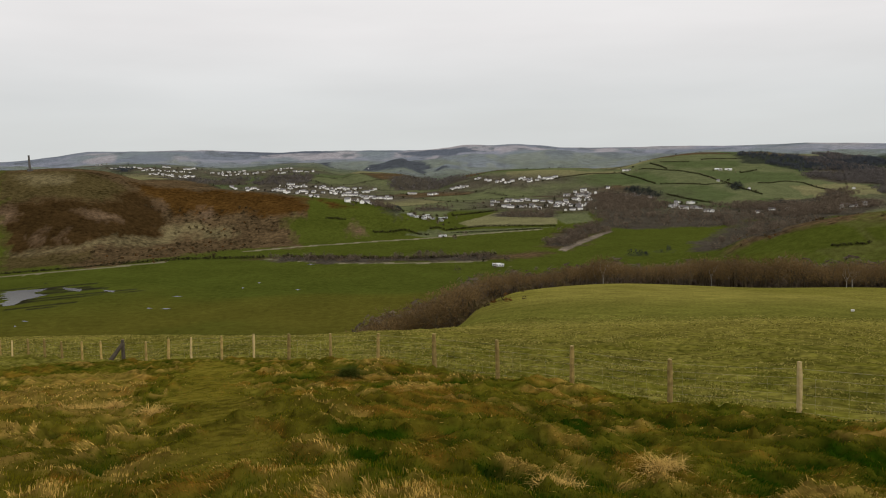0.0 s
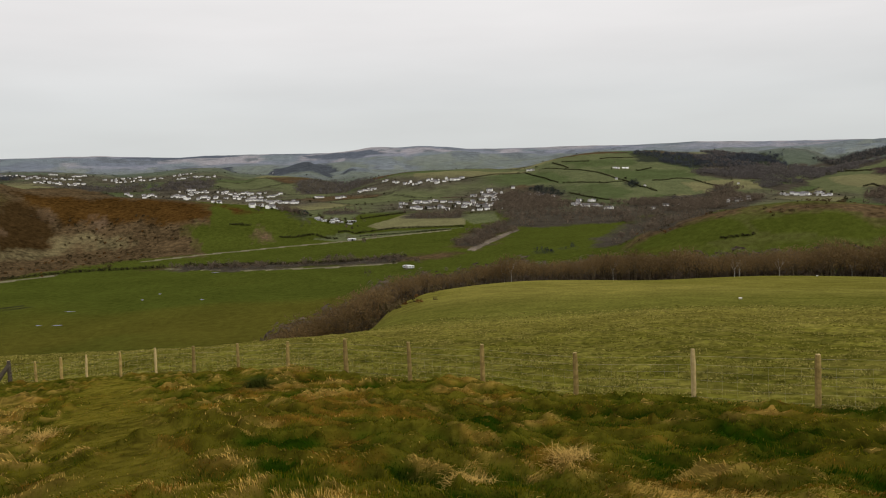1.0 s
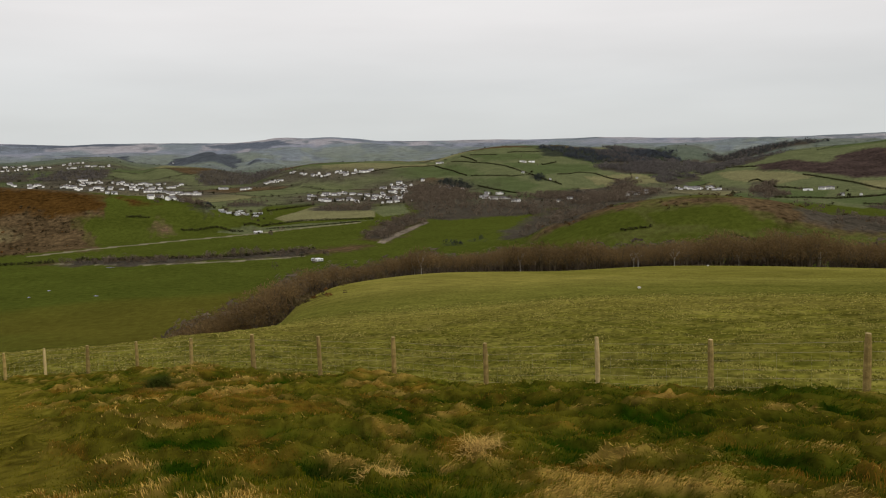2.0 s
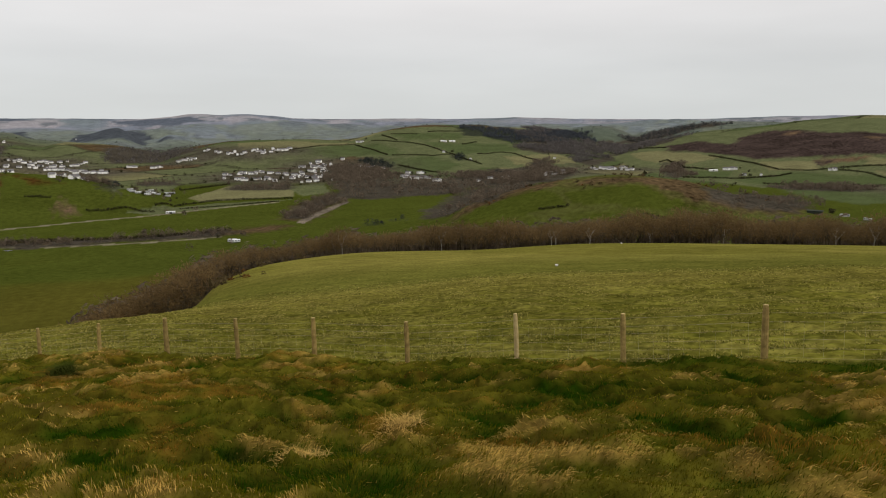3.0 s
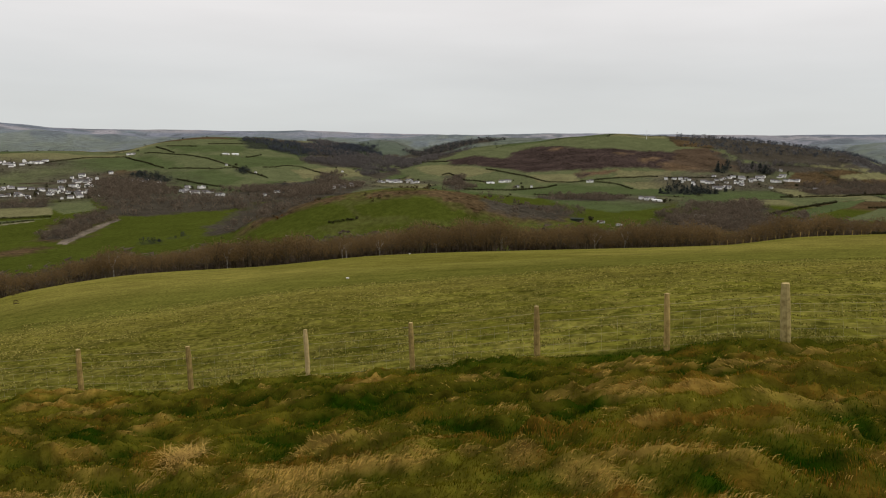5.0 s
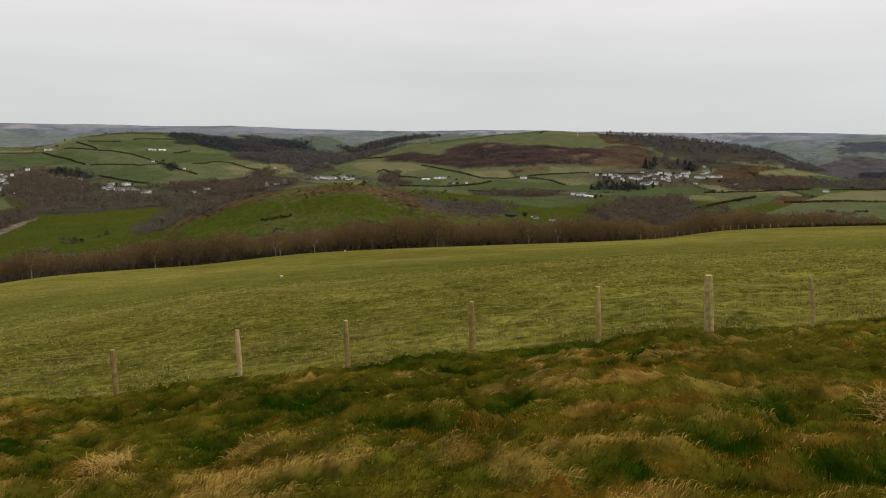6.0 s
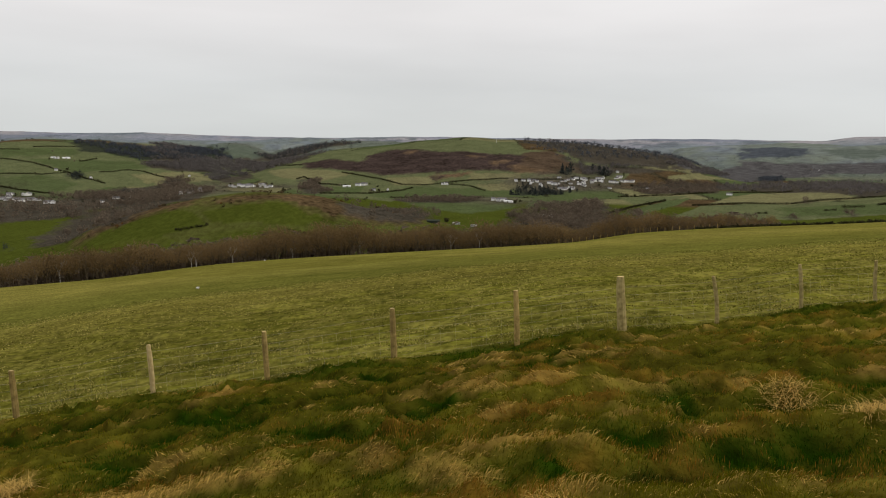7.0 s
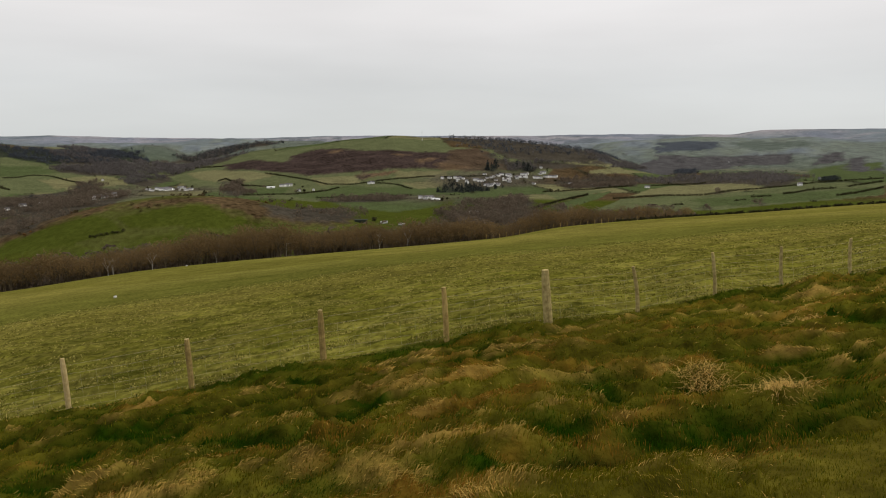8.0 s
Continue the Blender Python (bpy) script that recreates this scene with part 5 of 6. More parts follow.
# ---- small white tubs on the field; the second stands in for a grey heap ----
def tub(x, y, size):
    bm = bmesh.new()
    z = height(x, y)
    rim = []
    for k, (rr_, zz_) in enumerate(((0.36, 0.0), (0.42, 0.22), (0.46, 0.42), (0.43, 0.43), (0.38, 0.2), (0.0, 0.12))):
        rim.append([bm.verts.new((x + size * rr_ * math.cos(q * math.pi / 6), y + size * rr_ * math.sin(q * math.pi / 6), z + size * zz_)) for q in range(12)] if rr_ else [bm.verts.new((x, y, z + size * zz_))])
    for s, e in zip(rim, rim[1:]):
        for q in range(12):
            bm.faces.new((s[q], s[(q + 1) % 12], e[(q + 1) % 12], e[q]) if len(e) > 1 else (s[q], s[(q + 1) % 12], e[0]))
    mesh = bpy.data.meshes.new("feed_tub")
    bm.to_mesh(mesh)
    bm.free()
    mesh.materials.append(tub_mat)
    return tagged(new("feed_tub", mesh), "small white plastic tub lying on the pasture", "tub")


for x, y, size in ((36.2, 59.9, 0.36), (88.6, 120.7, 0.42)):
    tub(x, y, size)


# ---- bare winter trees at the foot of the field ----
def tree_meshes(seed, tall, spread):
    """The wood and the twigs of a bare tree, as two meshes."""
    rnd = random.Random(seed)
    bm = bmesh.new()
    tips = []

    def branch(a, way, length, rad, depth):
        b = a + way * length
        tapered(bm, a, b, rad, rad * 0.62, 5 if depth < 2 else 3)
        if depth >= 3:
            tips.append((b, way))
            return
        for k in range(2 if depth > 1 else 3 if depth else 4):
            side = Vector((rnd.uniform(-1, 1), rnd.uniform(-1, 1), rnd.uniform(0.0, 0.9) + 0.1)) * spread
            go = (way * 0.75 + side * 0.75).normalized()
            start = a.lerp(b, rnd.uniform(0.55, 1.0) if depth else rnd.uniform(0.45, 1.0))
            branch(start, go, length * rnd.uniform(0.5, 0.72), rad * 0.5, depth + 1)
    stems = 1 if seed % 2 else 2
    for s in range(stems):
        branch(Vector((0.5 * s, 0.2 * s, -0.5)), Vector((rnd.uniform(-0.12, 0.12), rnd.uniform(-0.12, 0.12), 1)).normalized(), tall * 0.42, 0.13, 0)
    trunk = bpy.data.meshes.new("trunk")
    bm.to_mesh(trunk)
    bm.free()
    co = []
    heart, wide = Vector((0, 0, tall * 0.57)), tall * 0.41 * (0.8 + 0.4 * spread)
    lobes = [(rnd.uniform(0, 6.28), rnd.uniform(-0.4, 0.9), rnd.uniform(0.25, 0.5)) for k in range(6)]
    for k in range(500):
        d = Vector((rnd.gauss(0, 1), rnd.gauss(0, 1), rnd.gauss(0.15, 0.9))).normalized()
        swell = 0.72 + max(q * max(0, d.dot(Vector((math.cos(t), math.sin(t), h)).normalized())) ** 4 for t, h, q in lobes)
        p = heart + Vector((d.x * wide, d.y * wide, d.z * tall * 0.43)) * swell * rnd.uniform(0.35, 1.0)
        go = Vector((rnd.uniform(-1, 1), rnd.uniform(-1, 1), rnd.uniform(-0.6, 1.0)))
        go = (go + d * 0.7 - d * go.dot(d) * rnd.uniform(0.0, 0.6)).normalized()
        e = p + go * rnd.uniform(0.4, 0.9) * tall / 10
        w = (go.cross(d) + Vector((rnd.uniform(-1, 1), rnd.uniform(-1, 1), rnd.uniform(-1, 1))) * 0.4).normalized() * rnd.uniform(0.04, 0.085)
        co += [p - w, p + w, e + w * 0.4, p.lerp(e, 0.6) - w * 1.2]
    co = np.array([tuple(c) for c in co])
    idx4 = 4 * np.arange(len(co) // 4)[:, None]
    crown = raw_mesh("crown", co, np.concatenate([idx4 + np.array([[0, 1, 2]]), idx4 + np.array([[0, 2, 3]])], 0))
    return trunk, crown


def tree(seed, tall, spread, bark, label):
    thing = tagged(new("tree"), label, "tree", group="trees along the foot of the pasture")
    trunk, crown = tree_meshes(seed, tall, spread)
    for nm, mesh, mat in (("trunk", trunk, bark), ("crown", crown, twig_mat)):
        mesh.materials.append(mat)
        new(nm, mesh).parent = thing
    return thing


kinds = [tree(3, 9.5, 1.0, bark_mat, "bare brown winter tree on a wooded slope"), tree(8, 8.5, 1.15, bark_mat, "bare many-stemmed winter tree on a wooded slope"),
         tree(5, 10.5, 0.85, bark_mat, "tall bare winter tree on a wooded slope"), tree(12, 7.0, 1.2, bark_mat, "low spreading bare tree on a wooded slope"),
         tree(17, 9.5, 0.8, birch_mat, "bare tree with a pale trunk on a wooded slope")]
used = set()
rnd = random.Random(4)
TOP_EL = curve((-9, -14.2), (-7.9, -14.0), (-3.1, -12.5), (0, -11.5), (4, -10.2), (10, -9.2), (14, -8.8), (21, -8.35), (33, -7.85), (43.7, -6.8), (51, -6.65), (60, -6.45), (67, -5.65), (74, -5.5), (80, -5.6))
deep_wood = []
for row in range(6):
    a = -8.5
    while a < 76:
        step = rnd.uniform(0.75, 1.25) * (0.85 if row < 2 else 1.15)
        a += step
        r0 = float(LOWER_R(np.array([a]))[0])
        if a < 3:
            r0 = 118 + rnd.uniform(0, 6)
        r_tree = r0 + (-16 if a > 4 else 0) + row * 9 + rnd.uniform(-3, 4)
        x, y = r_tree * math.sin(radians(a)), r_tree * math.cos(radians(a))
        z = height(x, y)
        # no taller than the wood's top against the land behind
        room = EYE + r_tree * math.tan(radians(float(TOP_EL(np.array([a]))[0] + 0.9 * fbm(np.array([a / 1.7]), np.array([2.0]), 2)[0]) + rnd.uniform(-0.35, 0.05))) - z
        if row > 1 and room > 14.5 or room < 2.5:
            continue
        if row > 2:
            deep_wood.append((x, y, z, min(room, 12.0) * rnd.uniform(0.85, 1.0)))
            continue
        k = rnd.choices(range(5), (4, 4, 3, 3, 0.5))[0]
        size = min(room, 13.0) / (9.5, 8.2, 10.5, 7.0, 9.5)[k] * rnd.uniform(0.9, 1.05)
        m = Matrix.Translation((x, y, z)) @ Matrix.Rotation(rnd.uniform(0, 6.28), 4, "Z")
        size = max(0.45, min(1.35, size))
        if k in used:
            ob = copy_thing(kinds[k], m)
        else:
            ob = kinds[k]
            ob.matrix_basis = m
            used.add(k)
        ob.scale = (size, size, size * rnd.uniform(0.92, 1.06))
for a, off, size in ((13.2, -14, 0.85), (12.6, -12, 0.75), (21.5, -14, 0.9), (31.0, -12, 0.85), (44.0, -12, 0.9)):
    rb = float(LOWER_R(np.array([a]))[0]) + off
    x, y = rb * math.sin(radians(a)), rb * math.cos(radians(a))
    m = Matrix.Translation((x, y, height(x, y)))
    ob = copy_thing(kinds[4], m) if 4 in used else kinds[4]
    used.add(4)
    ob.matrix_basis = m
    ob.scale = (size, size, size)
for k, ob in enumerate(kinds):
    if k not in used:
        ob.matrix_basis = Matrix.Translation((60, 215, height(60, 215)))


# ---- far woods, gorse and hedges ----
def clump_cloud(centres, tall, wide, kind, rs, faces):
    """Clumps of small faces that make tree crowns, and their tones."""
    k = len(centres)
    if kind == "conifer":
        h = rs.rand(k, faces) ** 1.4
        rad = wide[:, None] * 0.42 * (1 - h) ** 0.8 * (0.75 + 0.25 * rs.rand(k, faces))
        th = rs.rand(k, faces) * 2 * np.pi
        off = np.stack([rad * np.cos(th), rad * np.sin(th), h * tall[:, None]], -1)
        size = (0.16 + 0.1 * rs.rand(k, faces)) * wide[:, None]
        base, spread = np.array([0.034, 0.040, 0.036]), 0.3
    else:
        d = rs.normal(size=(k, faces, 3))
        d /= np.linalg.norm(d, axis=-1, keepdims=True)
        rad = 0.55 + 0.5 * rs.rand(k, faces)
        lob = 1 + 0.3 * np.sin(d[..., 0] * 4 + rs.rand(k, 1) * 6) * np.cos(d[..., 2] * 5 + rs.rand(k, 1) * 6)
        off = d * (rad * lob)[..., None] * np.stack([wide / 2, wide / 2, tall * 0.48], -1)[:, None, :]
        off[..., 2] += (tall * 0.5)[:, None]
        size = (0.045 + 0.075 * rs.rand(k, faces)) * wide[:, None] * (3.0 if kind in ("gorse", "hedge") else 1.5)
        # the grey_ tones are the same woods with distance haze in the colour
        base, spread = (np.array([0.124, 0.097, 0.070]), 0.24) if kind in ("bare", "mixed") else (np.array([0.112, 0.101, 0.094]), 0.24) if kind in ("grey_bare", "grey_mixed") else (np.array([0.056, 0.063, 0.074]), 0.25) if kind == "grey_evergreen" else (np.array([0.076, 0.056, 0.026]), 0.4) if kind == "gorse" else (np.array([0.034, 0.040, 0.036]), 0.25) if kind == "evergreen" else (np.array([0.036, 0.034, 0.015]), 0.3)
    size = size * math.sqrt(max(1.0, 64 / faces)) if kind not in ("gorse", "hedge") else size
    c = centres[:, None, :] + off
    e1, e2 = rs.normal(size=(2, k, faces, 3))
    if kind != "conifer":
        # leaves and twigs lie round the crown, so that its top takes the light
        e1 -= 0.8 * d * (e1 * d).sum(-1, keepdims=True)
        e2 -= 0.8 * d * (e2 * d).sum(-1, keepdims=True)
    e1, e2 = e1 * size[..., None], e2 * size[..., None]
    co = np.stack([c - 0.5 * e1, c + 0.5 * e1, c + 0.8 * e2], 2).reshape(-1, 3)
    tone = base * (1 + spread * rs.uniform(-1, 1, (k, 1, 1))) * (1 + 0.12 * rs.uniform(-1, 1, (k, faces, 1)))
    if kind in ("mixed", "grey_mixed"):
        tone = np.where(rs.rand(k, 1, 1) < 0.5, tone * np.array([0.45, 0.55, 0.6]), tone)
    if kind == "gorse":
        tone = np.where(rs.rand(k, 1, 1) < 0.14, tone * np.array([1.5, 1.0, 0.6]), tone)
    tone = np.repeat(np.concatenate([tone, np.ones((k, faces, 1))], -1).reshape(-1, 4), 3, axis=0)
    return co, tone


def cloud_mesh(name, co, tone):
    mesh = raw_mesh(name, co, np.arange(len(co)).reshape(-1, 3))
    colour_attribute(mesh, "tone", tone)
    mesh.materials.append(leaf_mat)
    return mesh


deep = np.array(deep_wood)
co, tone = clump_cloud(deep[:, :3], deep[:, 3], deep[:, 3] * 0.9, "bare", np.random.RandomState(5), 260)
tagged(new("woodland", cloud_mesh("woodland", co, tone)), "brown leafless wood below the pasture", "woodland", kind="stuff")
WOOD_LABEL = {"bare": "brown leafless woodland on a valley slope", "conifer": "dark pointed conifers in a shelter belt", "evergreen": "dark evergreen plantation on a hill", "mixed": "mixed brown and dark green hillside woodland", "gorse": "low brown gorse and bramble scrub on a slope"}
rs = np.random.RandomState(21)
for kind, count, tall, corners in WOODS:
    lo, hi = corners.min(axis=0), corners.max(axis=0)
    want = int(count * 1.35)
    far_off = np.hypot(*corners.mean(axis=0))
    p = lo + rs.rand(want * 40, 2) * (hi - lo)
    # the edge runs in and out, in tongues and bays
    bay = 0.16 * min(hi - lo)
    p = p[inside(corners, p[:, 0] + bay * 2.4 * fbm(p[:, 0] / (bay * 2), p[:, 1] / (bay * 2), 3), p[:, 1] + bay * 2.4 * fbm(p[:, 0] / (bay * 2) + 9, p[:, 1] / (bay * 2), 3))][:want]
    if len(p) == 0:
        p = corners.mean(axis=0)[None]
    k = len(p)
    z = land(p[:, 0], p[:, 1])
    h = tall * rs.uniform(0.5, 1.15, k)
    wide = h * (rs.uniform(0.7, 1.15, k) if kind != "conifer" else rs.uniform(0.5, 0.75, k)) * (1.5 if kind == "gorse" else 1.0)
    # distant woods take a greyer tone in place of haze
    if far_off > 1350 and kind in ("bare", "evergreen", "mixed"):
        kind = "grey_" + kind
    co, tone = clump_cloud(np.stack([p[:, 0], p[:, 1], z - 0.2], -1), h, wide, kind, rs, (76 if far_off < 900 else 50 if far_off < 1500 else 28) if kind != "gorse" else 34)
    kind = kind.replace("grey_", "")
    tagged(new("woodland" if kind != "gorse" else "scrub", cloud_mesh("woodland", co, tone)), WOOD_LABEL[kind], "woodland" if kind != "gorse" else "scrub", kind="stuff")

HEDGES.append((0.7, np.array([[(LOWER_R(np.array([a]))[0] - 54) * math.sin(radians(a)), (LOWER_R(np.array([a]))[0] - 54) * math.cos(radians(a))] for a in np.arange(71.0, 96.0, 2.0)])))
az, r = rs.uniform(-26, 93, 100000), rs.uniform(880, 2500, 100000)
px, py = r * np.sin(np.radians(az)), r * np.cos(np.radians(az))
keep = fields(px, py)[2] < 2.5
px, py = px[keep], py[keep]
keep = np.ones(len(px), bool)
for kind, poly in PATCHES:
    keep &= ~inside(poly, px, py)
keep = np.where(keep)[0][:4200]
px, py = px[keep], py[keep]
h = rs.uniform(1.3, 2.6, len(px)) * np.where(rs.rand(len(px)) < 0.08, 2.0, 1)
co, tone = clump_cloud(np.stack([px, py, land(px, py) - 0.2], -1), h, h * rs.uniform(0.9, 1.5, len(px)), "hedge", rs, 20)
tagged(new("hedgerow_trees", cloud_mesh("hedgerow_trees", co, tone)), "scattered dark hedgerow trees between far fields", "trees", kind="stuff")
for tall, pts in HEDGES:
    run = []
    for a, b in zip(pts, pts[1:]):
        n_step = max(2, int(np.hypot(*(b - a)) / (1.0 if np.hypot(*a) > 400 else 0.5)))
        run += [a + (b - a) * f for f in (np.arange(n_step) + 0.5) / n_step]
    p = np.array(run) + rs.normal(0, 0.5, (len(run), 2))
    p = p[np.hypot(p[:, 0], p[:, 1]) < 2600][:700]
    k = len(p)
    if k == 0:
        continue
    h = tall * rs.uniform(0.85, 1.15, k) * np.where(rs.rand(k) < 0.015, 1.6, 1)
    co, tone = clump_cloud(np.stack([p[:, 0], p[:, 1], land(p[:, 0], p[:, 1]) - 0.2], -1), h, np.maximum(h * 0.9, 2.0 if np.hypot(*pts[0]) > 400 else 1.2), "hedge", rs, 30 if np.hypot(*pts[0]) > 400 else 60)
    tagged(new("hedge", cloud_mesh("hedge", co, tone)), "dark leafless field hedge between pastures", "hedge", group="field hedges")


# ---- houses, barns and caravans ----
def box(bm, x0, x1, y0, y1, z0, z1):
    v = [bm.verts.new(c) for c in ((x0, y0, z0), (x1, y0, z0), (x1, y1, z0), (x0, y1, z0), (x0, y0, z1), (x1, y0, z1), (x1, y1, z1), (x0, y1, z1))]
    for f in ((0, 3, 2, 1), (4, 5, 6, 7), (0, 1, 5, 4), (1, 2, 6, 5), (2, 3, 7, 6), (3, 0, 4, 7)):
        bm.faces.new([v[k] for k in f])


def gabled(bm, length, depth, eaves, ridge):
    """Walls with two gables."""
    x, y = length / 2, depth / 2
    v = [bm.verts.new(c) for c in ((-x, -y, -1.5), (x, -y, -1.5), (x, y, -1.5), (-x, y, -1.5), (-x, -y, eaves), (x, -y, eaves), (x, y, eaves), (-x, y, eaves), (-x, 0, ridge), (x, 0, ridge))]
    for f in ((0, 1, 5, 4), (2, 3, 7, 6), (1, 2, 6, 9, 5), (3, 0, 4, 8, 7), (4, 5, 9, 8), (6, 7, 8, 9)):
        bm.faces.new([v[k] for k in f])


def roof_slabs(bm, length, depth, eaves, ridge, over=0.35, thick=0.18):
    x, y = length / 2 + over, depth / 2 + over
    drop = (ridge - eaves) * over / (depth / 2)
    for s in (-1, 1):
        v = [bm.verts.new(c) for c in ((-x, s * y, eaves - drop + 0.02), (x, s * y, eaves - drop + 0.02), (x, 0, ridge + 0.02), (-x, 0, ridge + 0.02), (-x, s * y, eaves - drop + thick), (x, s * y, eaves - drop + thick), (x, 0, ridge + thick), (-x, 0, ridge + thick))]
        for f in ((0, 1, 2, 3), (4, 5, 6, 7), (0, 1, 5, 4), (1, 2, 6, 5), (2, 3, 7, 6), (3, 0, 4, 7)):
            bm.faces.new([v[k] for k in f])
    bmesh.ops.recalc_face_normals(bm, faces=bm.faces)


def house(length, depth, eaves, ridge, chimneys, label):
    thing = tagged(new("house"), label, "house", group="houses of the valley villages")
    bm = bmesh.new()
    gabled(bm, length, depth, eaves, ridge)
    part("wall", bm, render_white, thing)
    bm = bmesh.new()
    roof_slabs(bm, length, depth, eaves, ridge)
    roof = part("roof", bm, slate_mat, thing, "grey slate roof")
    for k in range(chimneys):
        bm = bmesh.new()
        x = (length / 2 - 0.8) * (1 if k == 0 else -1)
        box(bm, x - 0.45, x + 0.45, -0.4, 0.4, ridge - 0.6, ridge + 1.1)
        part("chimney", bm, brick_mat, roof)
    storeys = (1.4, 4.0) if eaves > 4 else (1.4,)
    for z in storeys:
        for f in (-0.3, 0.3):
            for side in (-1, 1):
                bm = bmesh.new()
                box(bm, f * length - 0.7, f * length + 0.7, side * depth / 2 - 0.06, side * depth / 2 + 0.06, z - 0.6, z + 0.7)
                part("window", bm, glass_mat, thing)
    bm = bmesh.new()
    box(bm, -0.5, 0.5, -depth / 2 - 0.05, -depth / 2 + 0.05, 0, 2.05)
    part("door", bm, slate_mat, thing)
    return thing


def barn(label):
    thing = tagged(new("barn"), label, "barn", group="farm buildings in the valley")
    bm = bmesh.new()
    gabled(bm, 24, 9, 3.2, 5.0)
    part("wall", bm, render_white, thing)
    bm = bmesh.new()
    roof_slabs(bm, 24, 9, 3.2, 5.0)
    part("roof", bm, tin_mat, thing, "pale sheet metal roof")
    bm = bmesh.new()
    box(bm, -2, 2, -4.57, -4.45, 0, 3.0)
    part("door", bm, dark_ply, thing, "dark sliding barn door")
    return thing


def caravan(label):
    thing = tagged(new("caravan"), label, "caravan", group="caravans in the valley")
    bm = bmesh.new()
    box(bm, -3.6, 3.6, -1.25, 1.25, 0.45, 2.7)
    bmesh.ops.bevel(bm, geom=bm.edges[:], offset=0.25, segments=3, profile=0.5, affect="EDGES")
    part("body", bm, tin_mat, thing)
    for x in (-2.3, 0, 2.3):
        bm = bmesh.new()
        box(bm, x - 0.6, x + 0.6, -1.29, -1.24, 1.4, 2.1)
        part("window", bm, glass_mat, thing)
    for x in (-0.5, 0.5):
        for y in (-1.05, 1.05):
            bm = bmesh.new()
            tapered(bm, (x, y - 0.1, 0.32), (x, y + 0.1, 0.32), 0.32, 0.32, 10)
            part("wheel", bm, dark_ply, thing)
    return thing


models = {
    "house": [house(10, 7, 5.0, 7.6, 2, "white rendered two-storey house with slate roof"), house(13, 7.5, 2.8, 5.4, 1, "low white bungalow with a slate roof"),
              house(9, 6.5, 4.8, 7.2, 1, "small white cottage with a slate roof"), house(17, 7.5, 5.0, 7.8, 2, "white terraced houses under one slate roof")],
    "barn": [barn("long pale farm barn with a metal roof")],
    "caravan": [caravan("white touring caravan standing in a field")],
}
placed = set()
rnd = random.Random(9)
town_verts, town_faces, town_roof = [], [], []
for kind, count, (ax, ay), (bx, by) in ROWS_OF_HOUSES:
    more = (2 * count if math.hypot(ax, ay) > 1150 else count) if kind == "house" and count > 1 else 0
    for k in range(count + more):
        f = (k + 0.5) / (count + more)
        x, y = ax + (bx - ax) * f + rnd.uniform(-9, 9) * (count > 2), ay + (by - ay) * f + rnd.uniform(-20, 20) * (count > 2)
        base = rnd.choice(models[kind])
        heading = math.degrees(math.atan2(x, y))
        m = pose(x, y, height(x, y) + (0.1 if kind == "house" else 0.0), 0, 0, -heading + rnd.choice((0, 0, 90, 20, -25)) + rnd.uniform(-12, 12))
        size = {"house": rnd.uniform(0.46, 0.68) * (0.76 if math.hypot(x, y) > 1400 else 0.9), "barn": rnd.uniform(0.45, 0.6), "caravan": 0.8}[kind]
        if more and k % ((count + more) // count) and math.hypot(x, y) > 700:
            # the further rows of the towns, too small to tell apart
            for piece in base.children:
                if piece.name.split(".")[0] in ("wall", "roof"):
                    for q in piece.data.polygons:
                        town_faces.append([len(town_verts) + v for v in q.vertices])
                        town_roof.append(piece.name.split(".")[0] == "roof")
                    town_verts.extend(m @ (v.co * size) for v in piece.data.vertices)
            continue
        if base.name in placed:
            ob = copy_thing(base, m)
        else:
            ob = base
            ob.matrix_basis = m
            placed.add(base.name)
        ob.scale = (size, size, size)
# trees and evergreens among the houses
rs = np.random.RandomState(33)
spots_by_houses = []
for kind, count, (ax, ay), (bx, by) in ROWS_OF_HOUSES:
    for k in range(3 * count):
        f = rs.rand()
        spots_by_houses.append((ax + (bx - ax) * f + rs.normal(0, 14), ay + (by - ay) * f + rs.normal(0, 22)))
p = np.array(spots_by_houses)
for kind, m in (("bare", np.arange(len(p)) % 3 != 0), ("hedge", np.arange(len(p)) % 3 == 0)):
    q = p[m]
    h = rs.uniform(2.5, 6.0, len(q)) * (1.0 if kind == "bare" else 0.8)
    co, tone = clump_cloud(np.stack([q[:, 0], q[:, 1], land(q[:, 0], q[:, 1]) - 0.2], -1), h, h * rs.uniform(0.8, 1.2, len(q)), kind, rs, 70)
    tagged(new("garden_trees", cloud_mesh("garden_trees", co, tone)), "bare garden trees among village houses" if kind == "bare" else "dark evergreen bushes among village houses", "trees", kind="stuff")
town_mesh = bpy.data.meshes.new("town")
town_mesh.from_pydata(town_verts, [], town_faces)
town_mesh.polygons.foreach_set("material_index", np.array(town_roof, np.int32))
town_mesh.materials.append(render_white)
town_mesh.materials.append(slate_mat)
tagged(new("town", town_mesh), "crowded white houses of a distant town", "houses", kind="stuff")

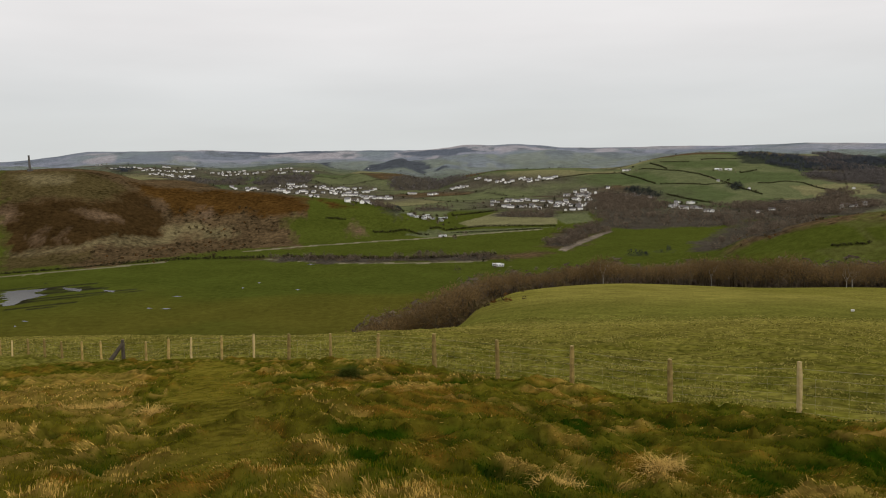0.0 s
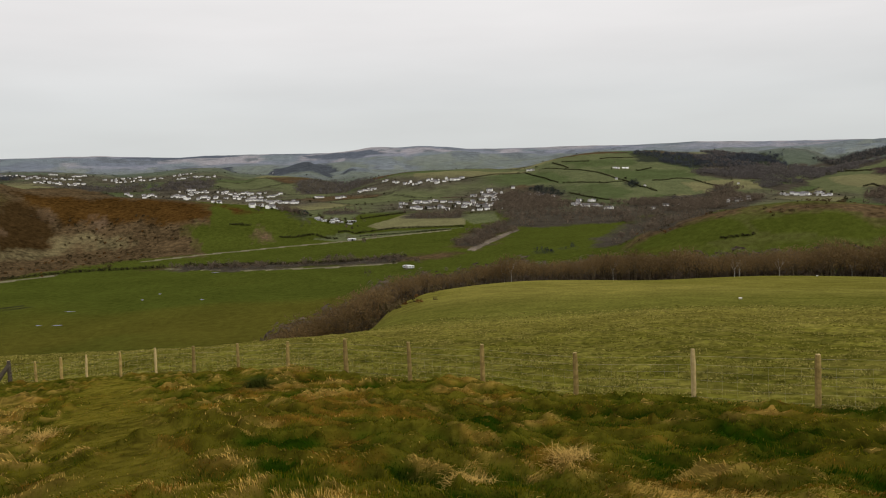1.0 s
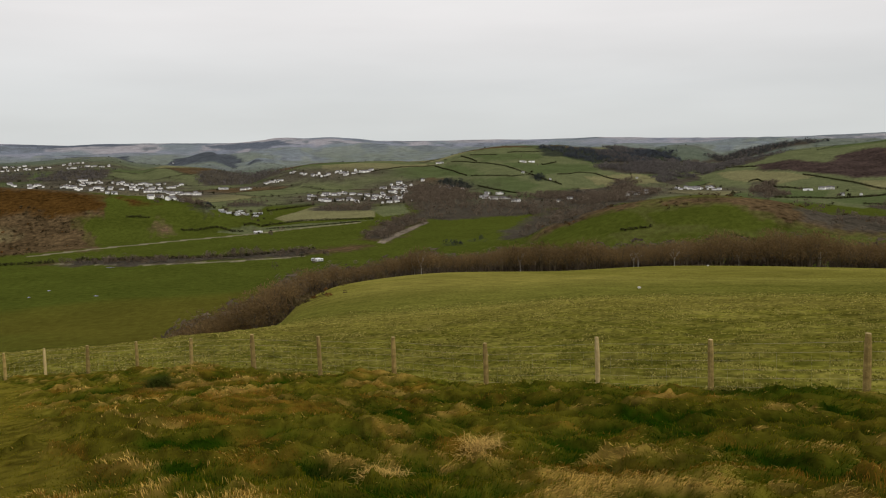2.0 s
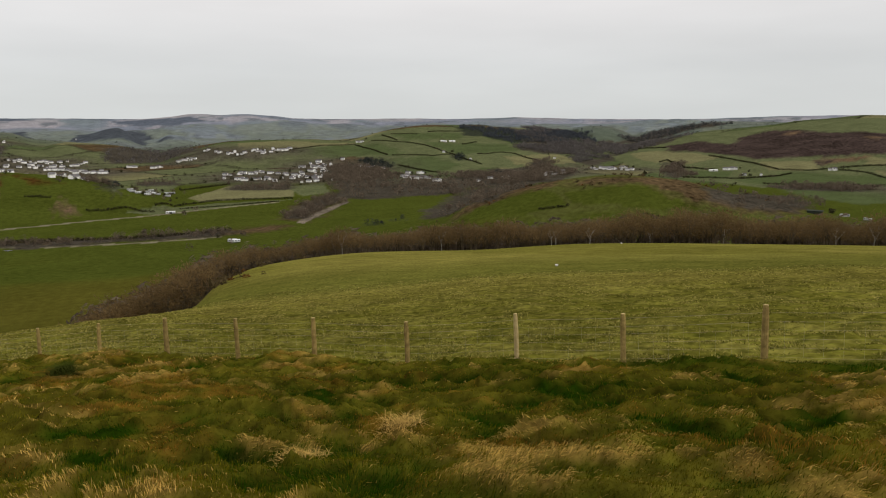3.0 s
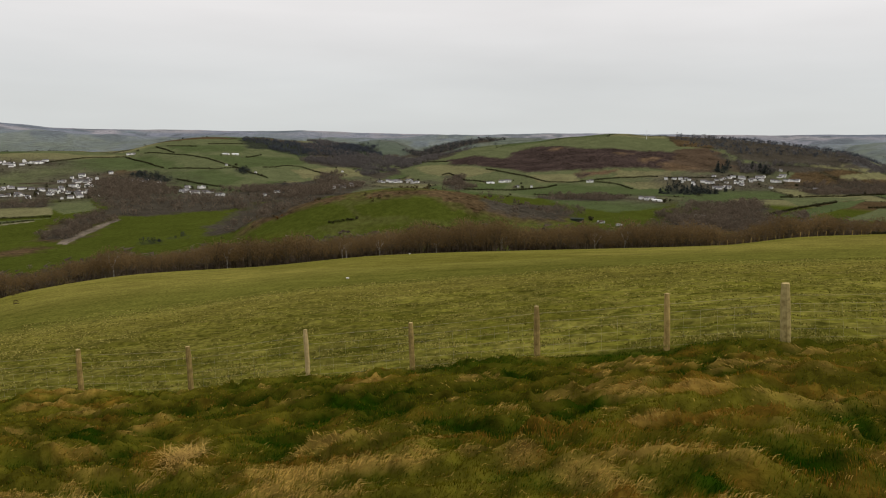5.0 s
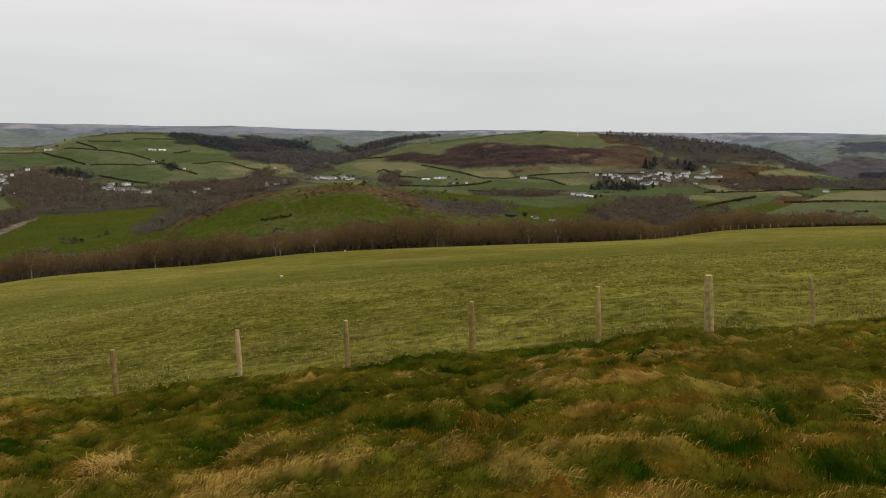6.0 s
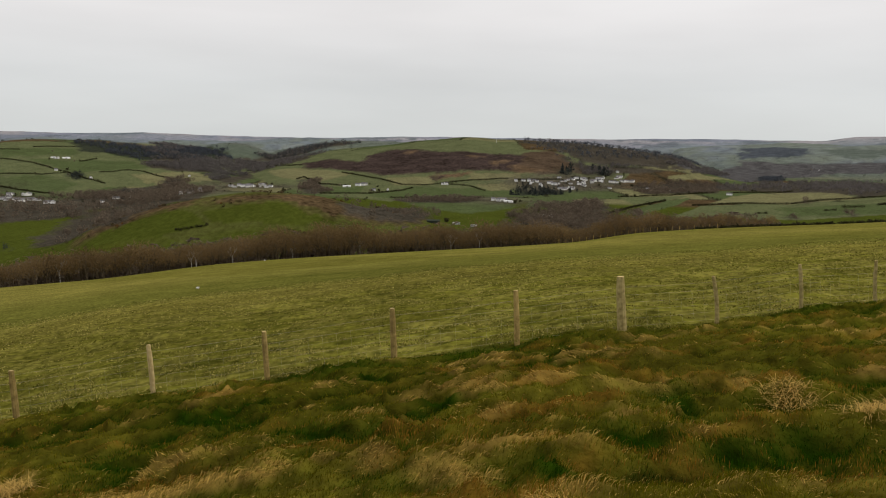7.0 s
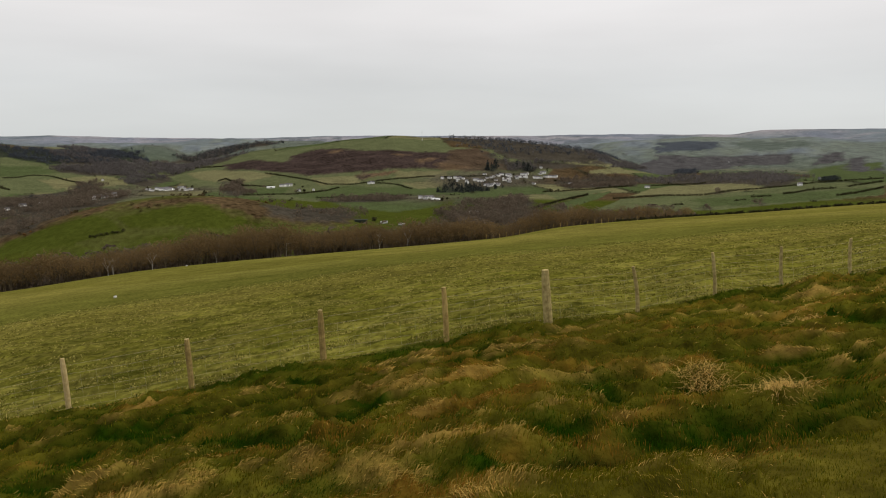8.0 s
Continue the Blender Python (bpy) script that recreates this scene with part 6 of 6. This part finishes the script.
# ---- the column on the heath hill ----
for x, y in COLUMN:
    column = tagged(new("column"), "tall dark stone memorial column on a hilltop", "column")
    column.location = (x, y, height(x, y))
    column.scale = (0.8, 0.8, 0.8)
    bm = bmesh.new()
    box(bm, -2.4, 2.4, -2.4, 2.4, -1, 3)
    part("plinth", bm, stone_mat, column)
    bm = bmesh.new()
    tapered(bm, (0, 0, 3), (0, 0, 19), 1.5, 1.05, 14)
    part("shaft", bm, stone_mat, column)
    bm = bmesh.new()
    tapered(bm, (0, 0, 19), (0, 0, 20), 1.1, 1.5, 14)
    part("capital", bm, stone_mat, column)


# ---- single tussocks that stand out of the grass ----
straw_mat, n, l, b = material("dead_grass", (0.50, 0.36, 0.15), 0.9, 0.0)
shade = ranged(n, l, noise_node(n, l, 18, 3), 0.3, 0.7, 0.55, 1.3)
hue = n.new("ShaderNodeRGB")
hue.outputs[0].default_value = (0.50, 0.335, 0.10, 1)
l.new(scaled(n, l, hue.outputs[0], shade), b.inputs["Base Color"])
see_through(n, l, b, 0.3)
rush_mat, n, l, b = material("rush_green", (0.03, 0.045, 0.008), 0.9, 0.0)
hue = n.new("ShaderNodeRGB")
hue.outputs[0].default_value = (0.040, 0.048, 0.008, 1)
l.new(scaled(n, l, hue.outputs[0], ranged(n, l, noise_node(n, l, 18, 3), 0.3, 0.7, 0.5, 1.4)), b.inputs["Base Color"])


def tuft(name, x, y, tall, strands, mat, label, flop):
    """A tussock: arching strands out of one crown."""
    k = strands
    th, lift = rng.rand(k) * 2 * np.pi, rng.uniform(0.15, 1.0, k)
    out = rng.uniform(0.3, 1.0, k) * tall * flop
    width = rng.uniform(0.0018, 0.004, k)
    px, py = x + rng.normal(0, 0.11, k), y + rng.normal(0, 0.11, k)
    base = np.stack([px, py, land(px, py) + tussocks(px, py) - 0.02], -1)
    way = np.stack([np.cos(th), np.sin(th), 0 * th], -1)
    side = np.stack([-np.sin(th), np.cos(th), 0 * th], -1) * width[:, None]
    up = np.array([0, 0, 1.0])
    mid = base + way * (0.45 * out)[:, None] + up * (tall * lift * 0.75)[:, None]
    tip = base + way * (1.15 * out)[:, None] + up * (tall * lift * rng.uniform(0.3, 1.0, k))[:, None]
    co = np.stack([base - side, base + side, mid - side, mid + side, tip], 1).reshape(-1, 3)
    first = 5 * np.arange(k)[:, None]
    tri = np.concatenate([first + np.array([[0, 1, 3]]), first + np.array([[0, 3, 2]]), first + np.array([[2, 3, 4]])], 0)
    mesh = raw_mesh(name, co, tri)
    mesh.materials.append(mat)
    return tagged(new(name, mesh), label, "grass", group="tussocks in the rough grass")


for x, y, tall in ((2.55, 7.74, 0.15), (1.13, 6.72, 0.10), (7.45, 0.58, 0.13), (8.18, 1.48, 0.14), (13.02, 0.94, 0.13), (-7.85, 14.20, 0.22), (-7.48, 14.94, 0.18), (-5.87, 13.15, 0.18)):
    tuft("grass_tussock", x, y, tall, 380, straw_mat, "straw tussock of flopped dead long grass", 2.0)
for x, y, tall in ((-2.64, 18.22, 0.36),):
    tuft("rush_clump", x, y, tall, 1500, rush_mat, "dark green rounded clump of rushes", 1.5)

# ---- a small fence along the edge of the wood ----
edge_fence = tagged(new("edge_fence"), "row of small wooden posts along a wood", "fence")
for k in range(24):
    a = 60.5 + 0.55 * k
    re = float(LOWER_R(np.array([a]))[0]) - 50
    x, y = re * math.sin(radians(a)), re * math.cos(radians(a))
    bm = bmesh.new()
    z = height(x, y)
    tapered(bm, (x, y, z - 0.2), (x + random.uniform(-0.08, 0.08), y, z + random.uniform(0.85, 1.25)), 0.07, 0.06, 7)
    part("post", bm, post_mat, edge_fence)

# ---- mast on the heathery hill, and a dark shed below it ----
mast = tagged(new("mast"), "thin grey radio mast on a hilltop", "mast")
mast.location = (1334, 931, height(1334, 931))
bm = bmesh.new()
tapered(bm, (0, 0, -1), (0, 0, 24), 0.35, 0.15, 6)
part("pole", bm, tin_mat, mast)
bm = bmesh.new()
tapered(bm, (0, 0, 17), (0, 0, 19), 0.7, 0.7, 8)
part("antenna", bm, tin_mat, mast)
shed_green = mottled("dark_green_boards", (0.02, 0.028, 0.018), (0.03, 0.036, 0.022), 1.5, 0.8, 0.2)
shed = tagged(new("shed"), "low dark green shed in a valley field", "shed")
shed.location = (377, 316, height(377, 316))
shed.rotation_euler = (0, 0, radians(-50))
bm = bmesh.new()
gabled(bm, 9, 3.5, 1.9, 2.4)
part("wall", bm, shed_green, shed)
bm = bmesh.new()
roof_slabs(bm, 9, 3.5, 1.9, 2.4, 0.2, 0.1)
part("roof", bm, shed_green, shed)
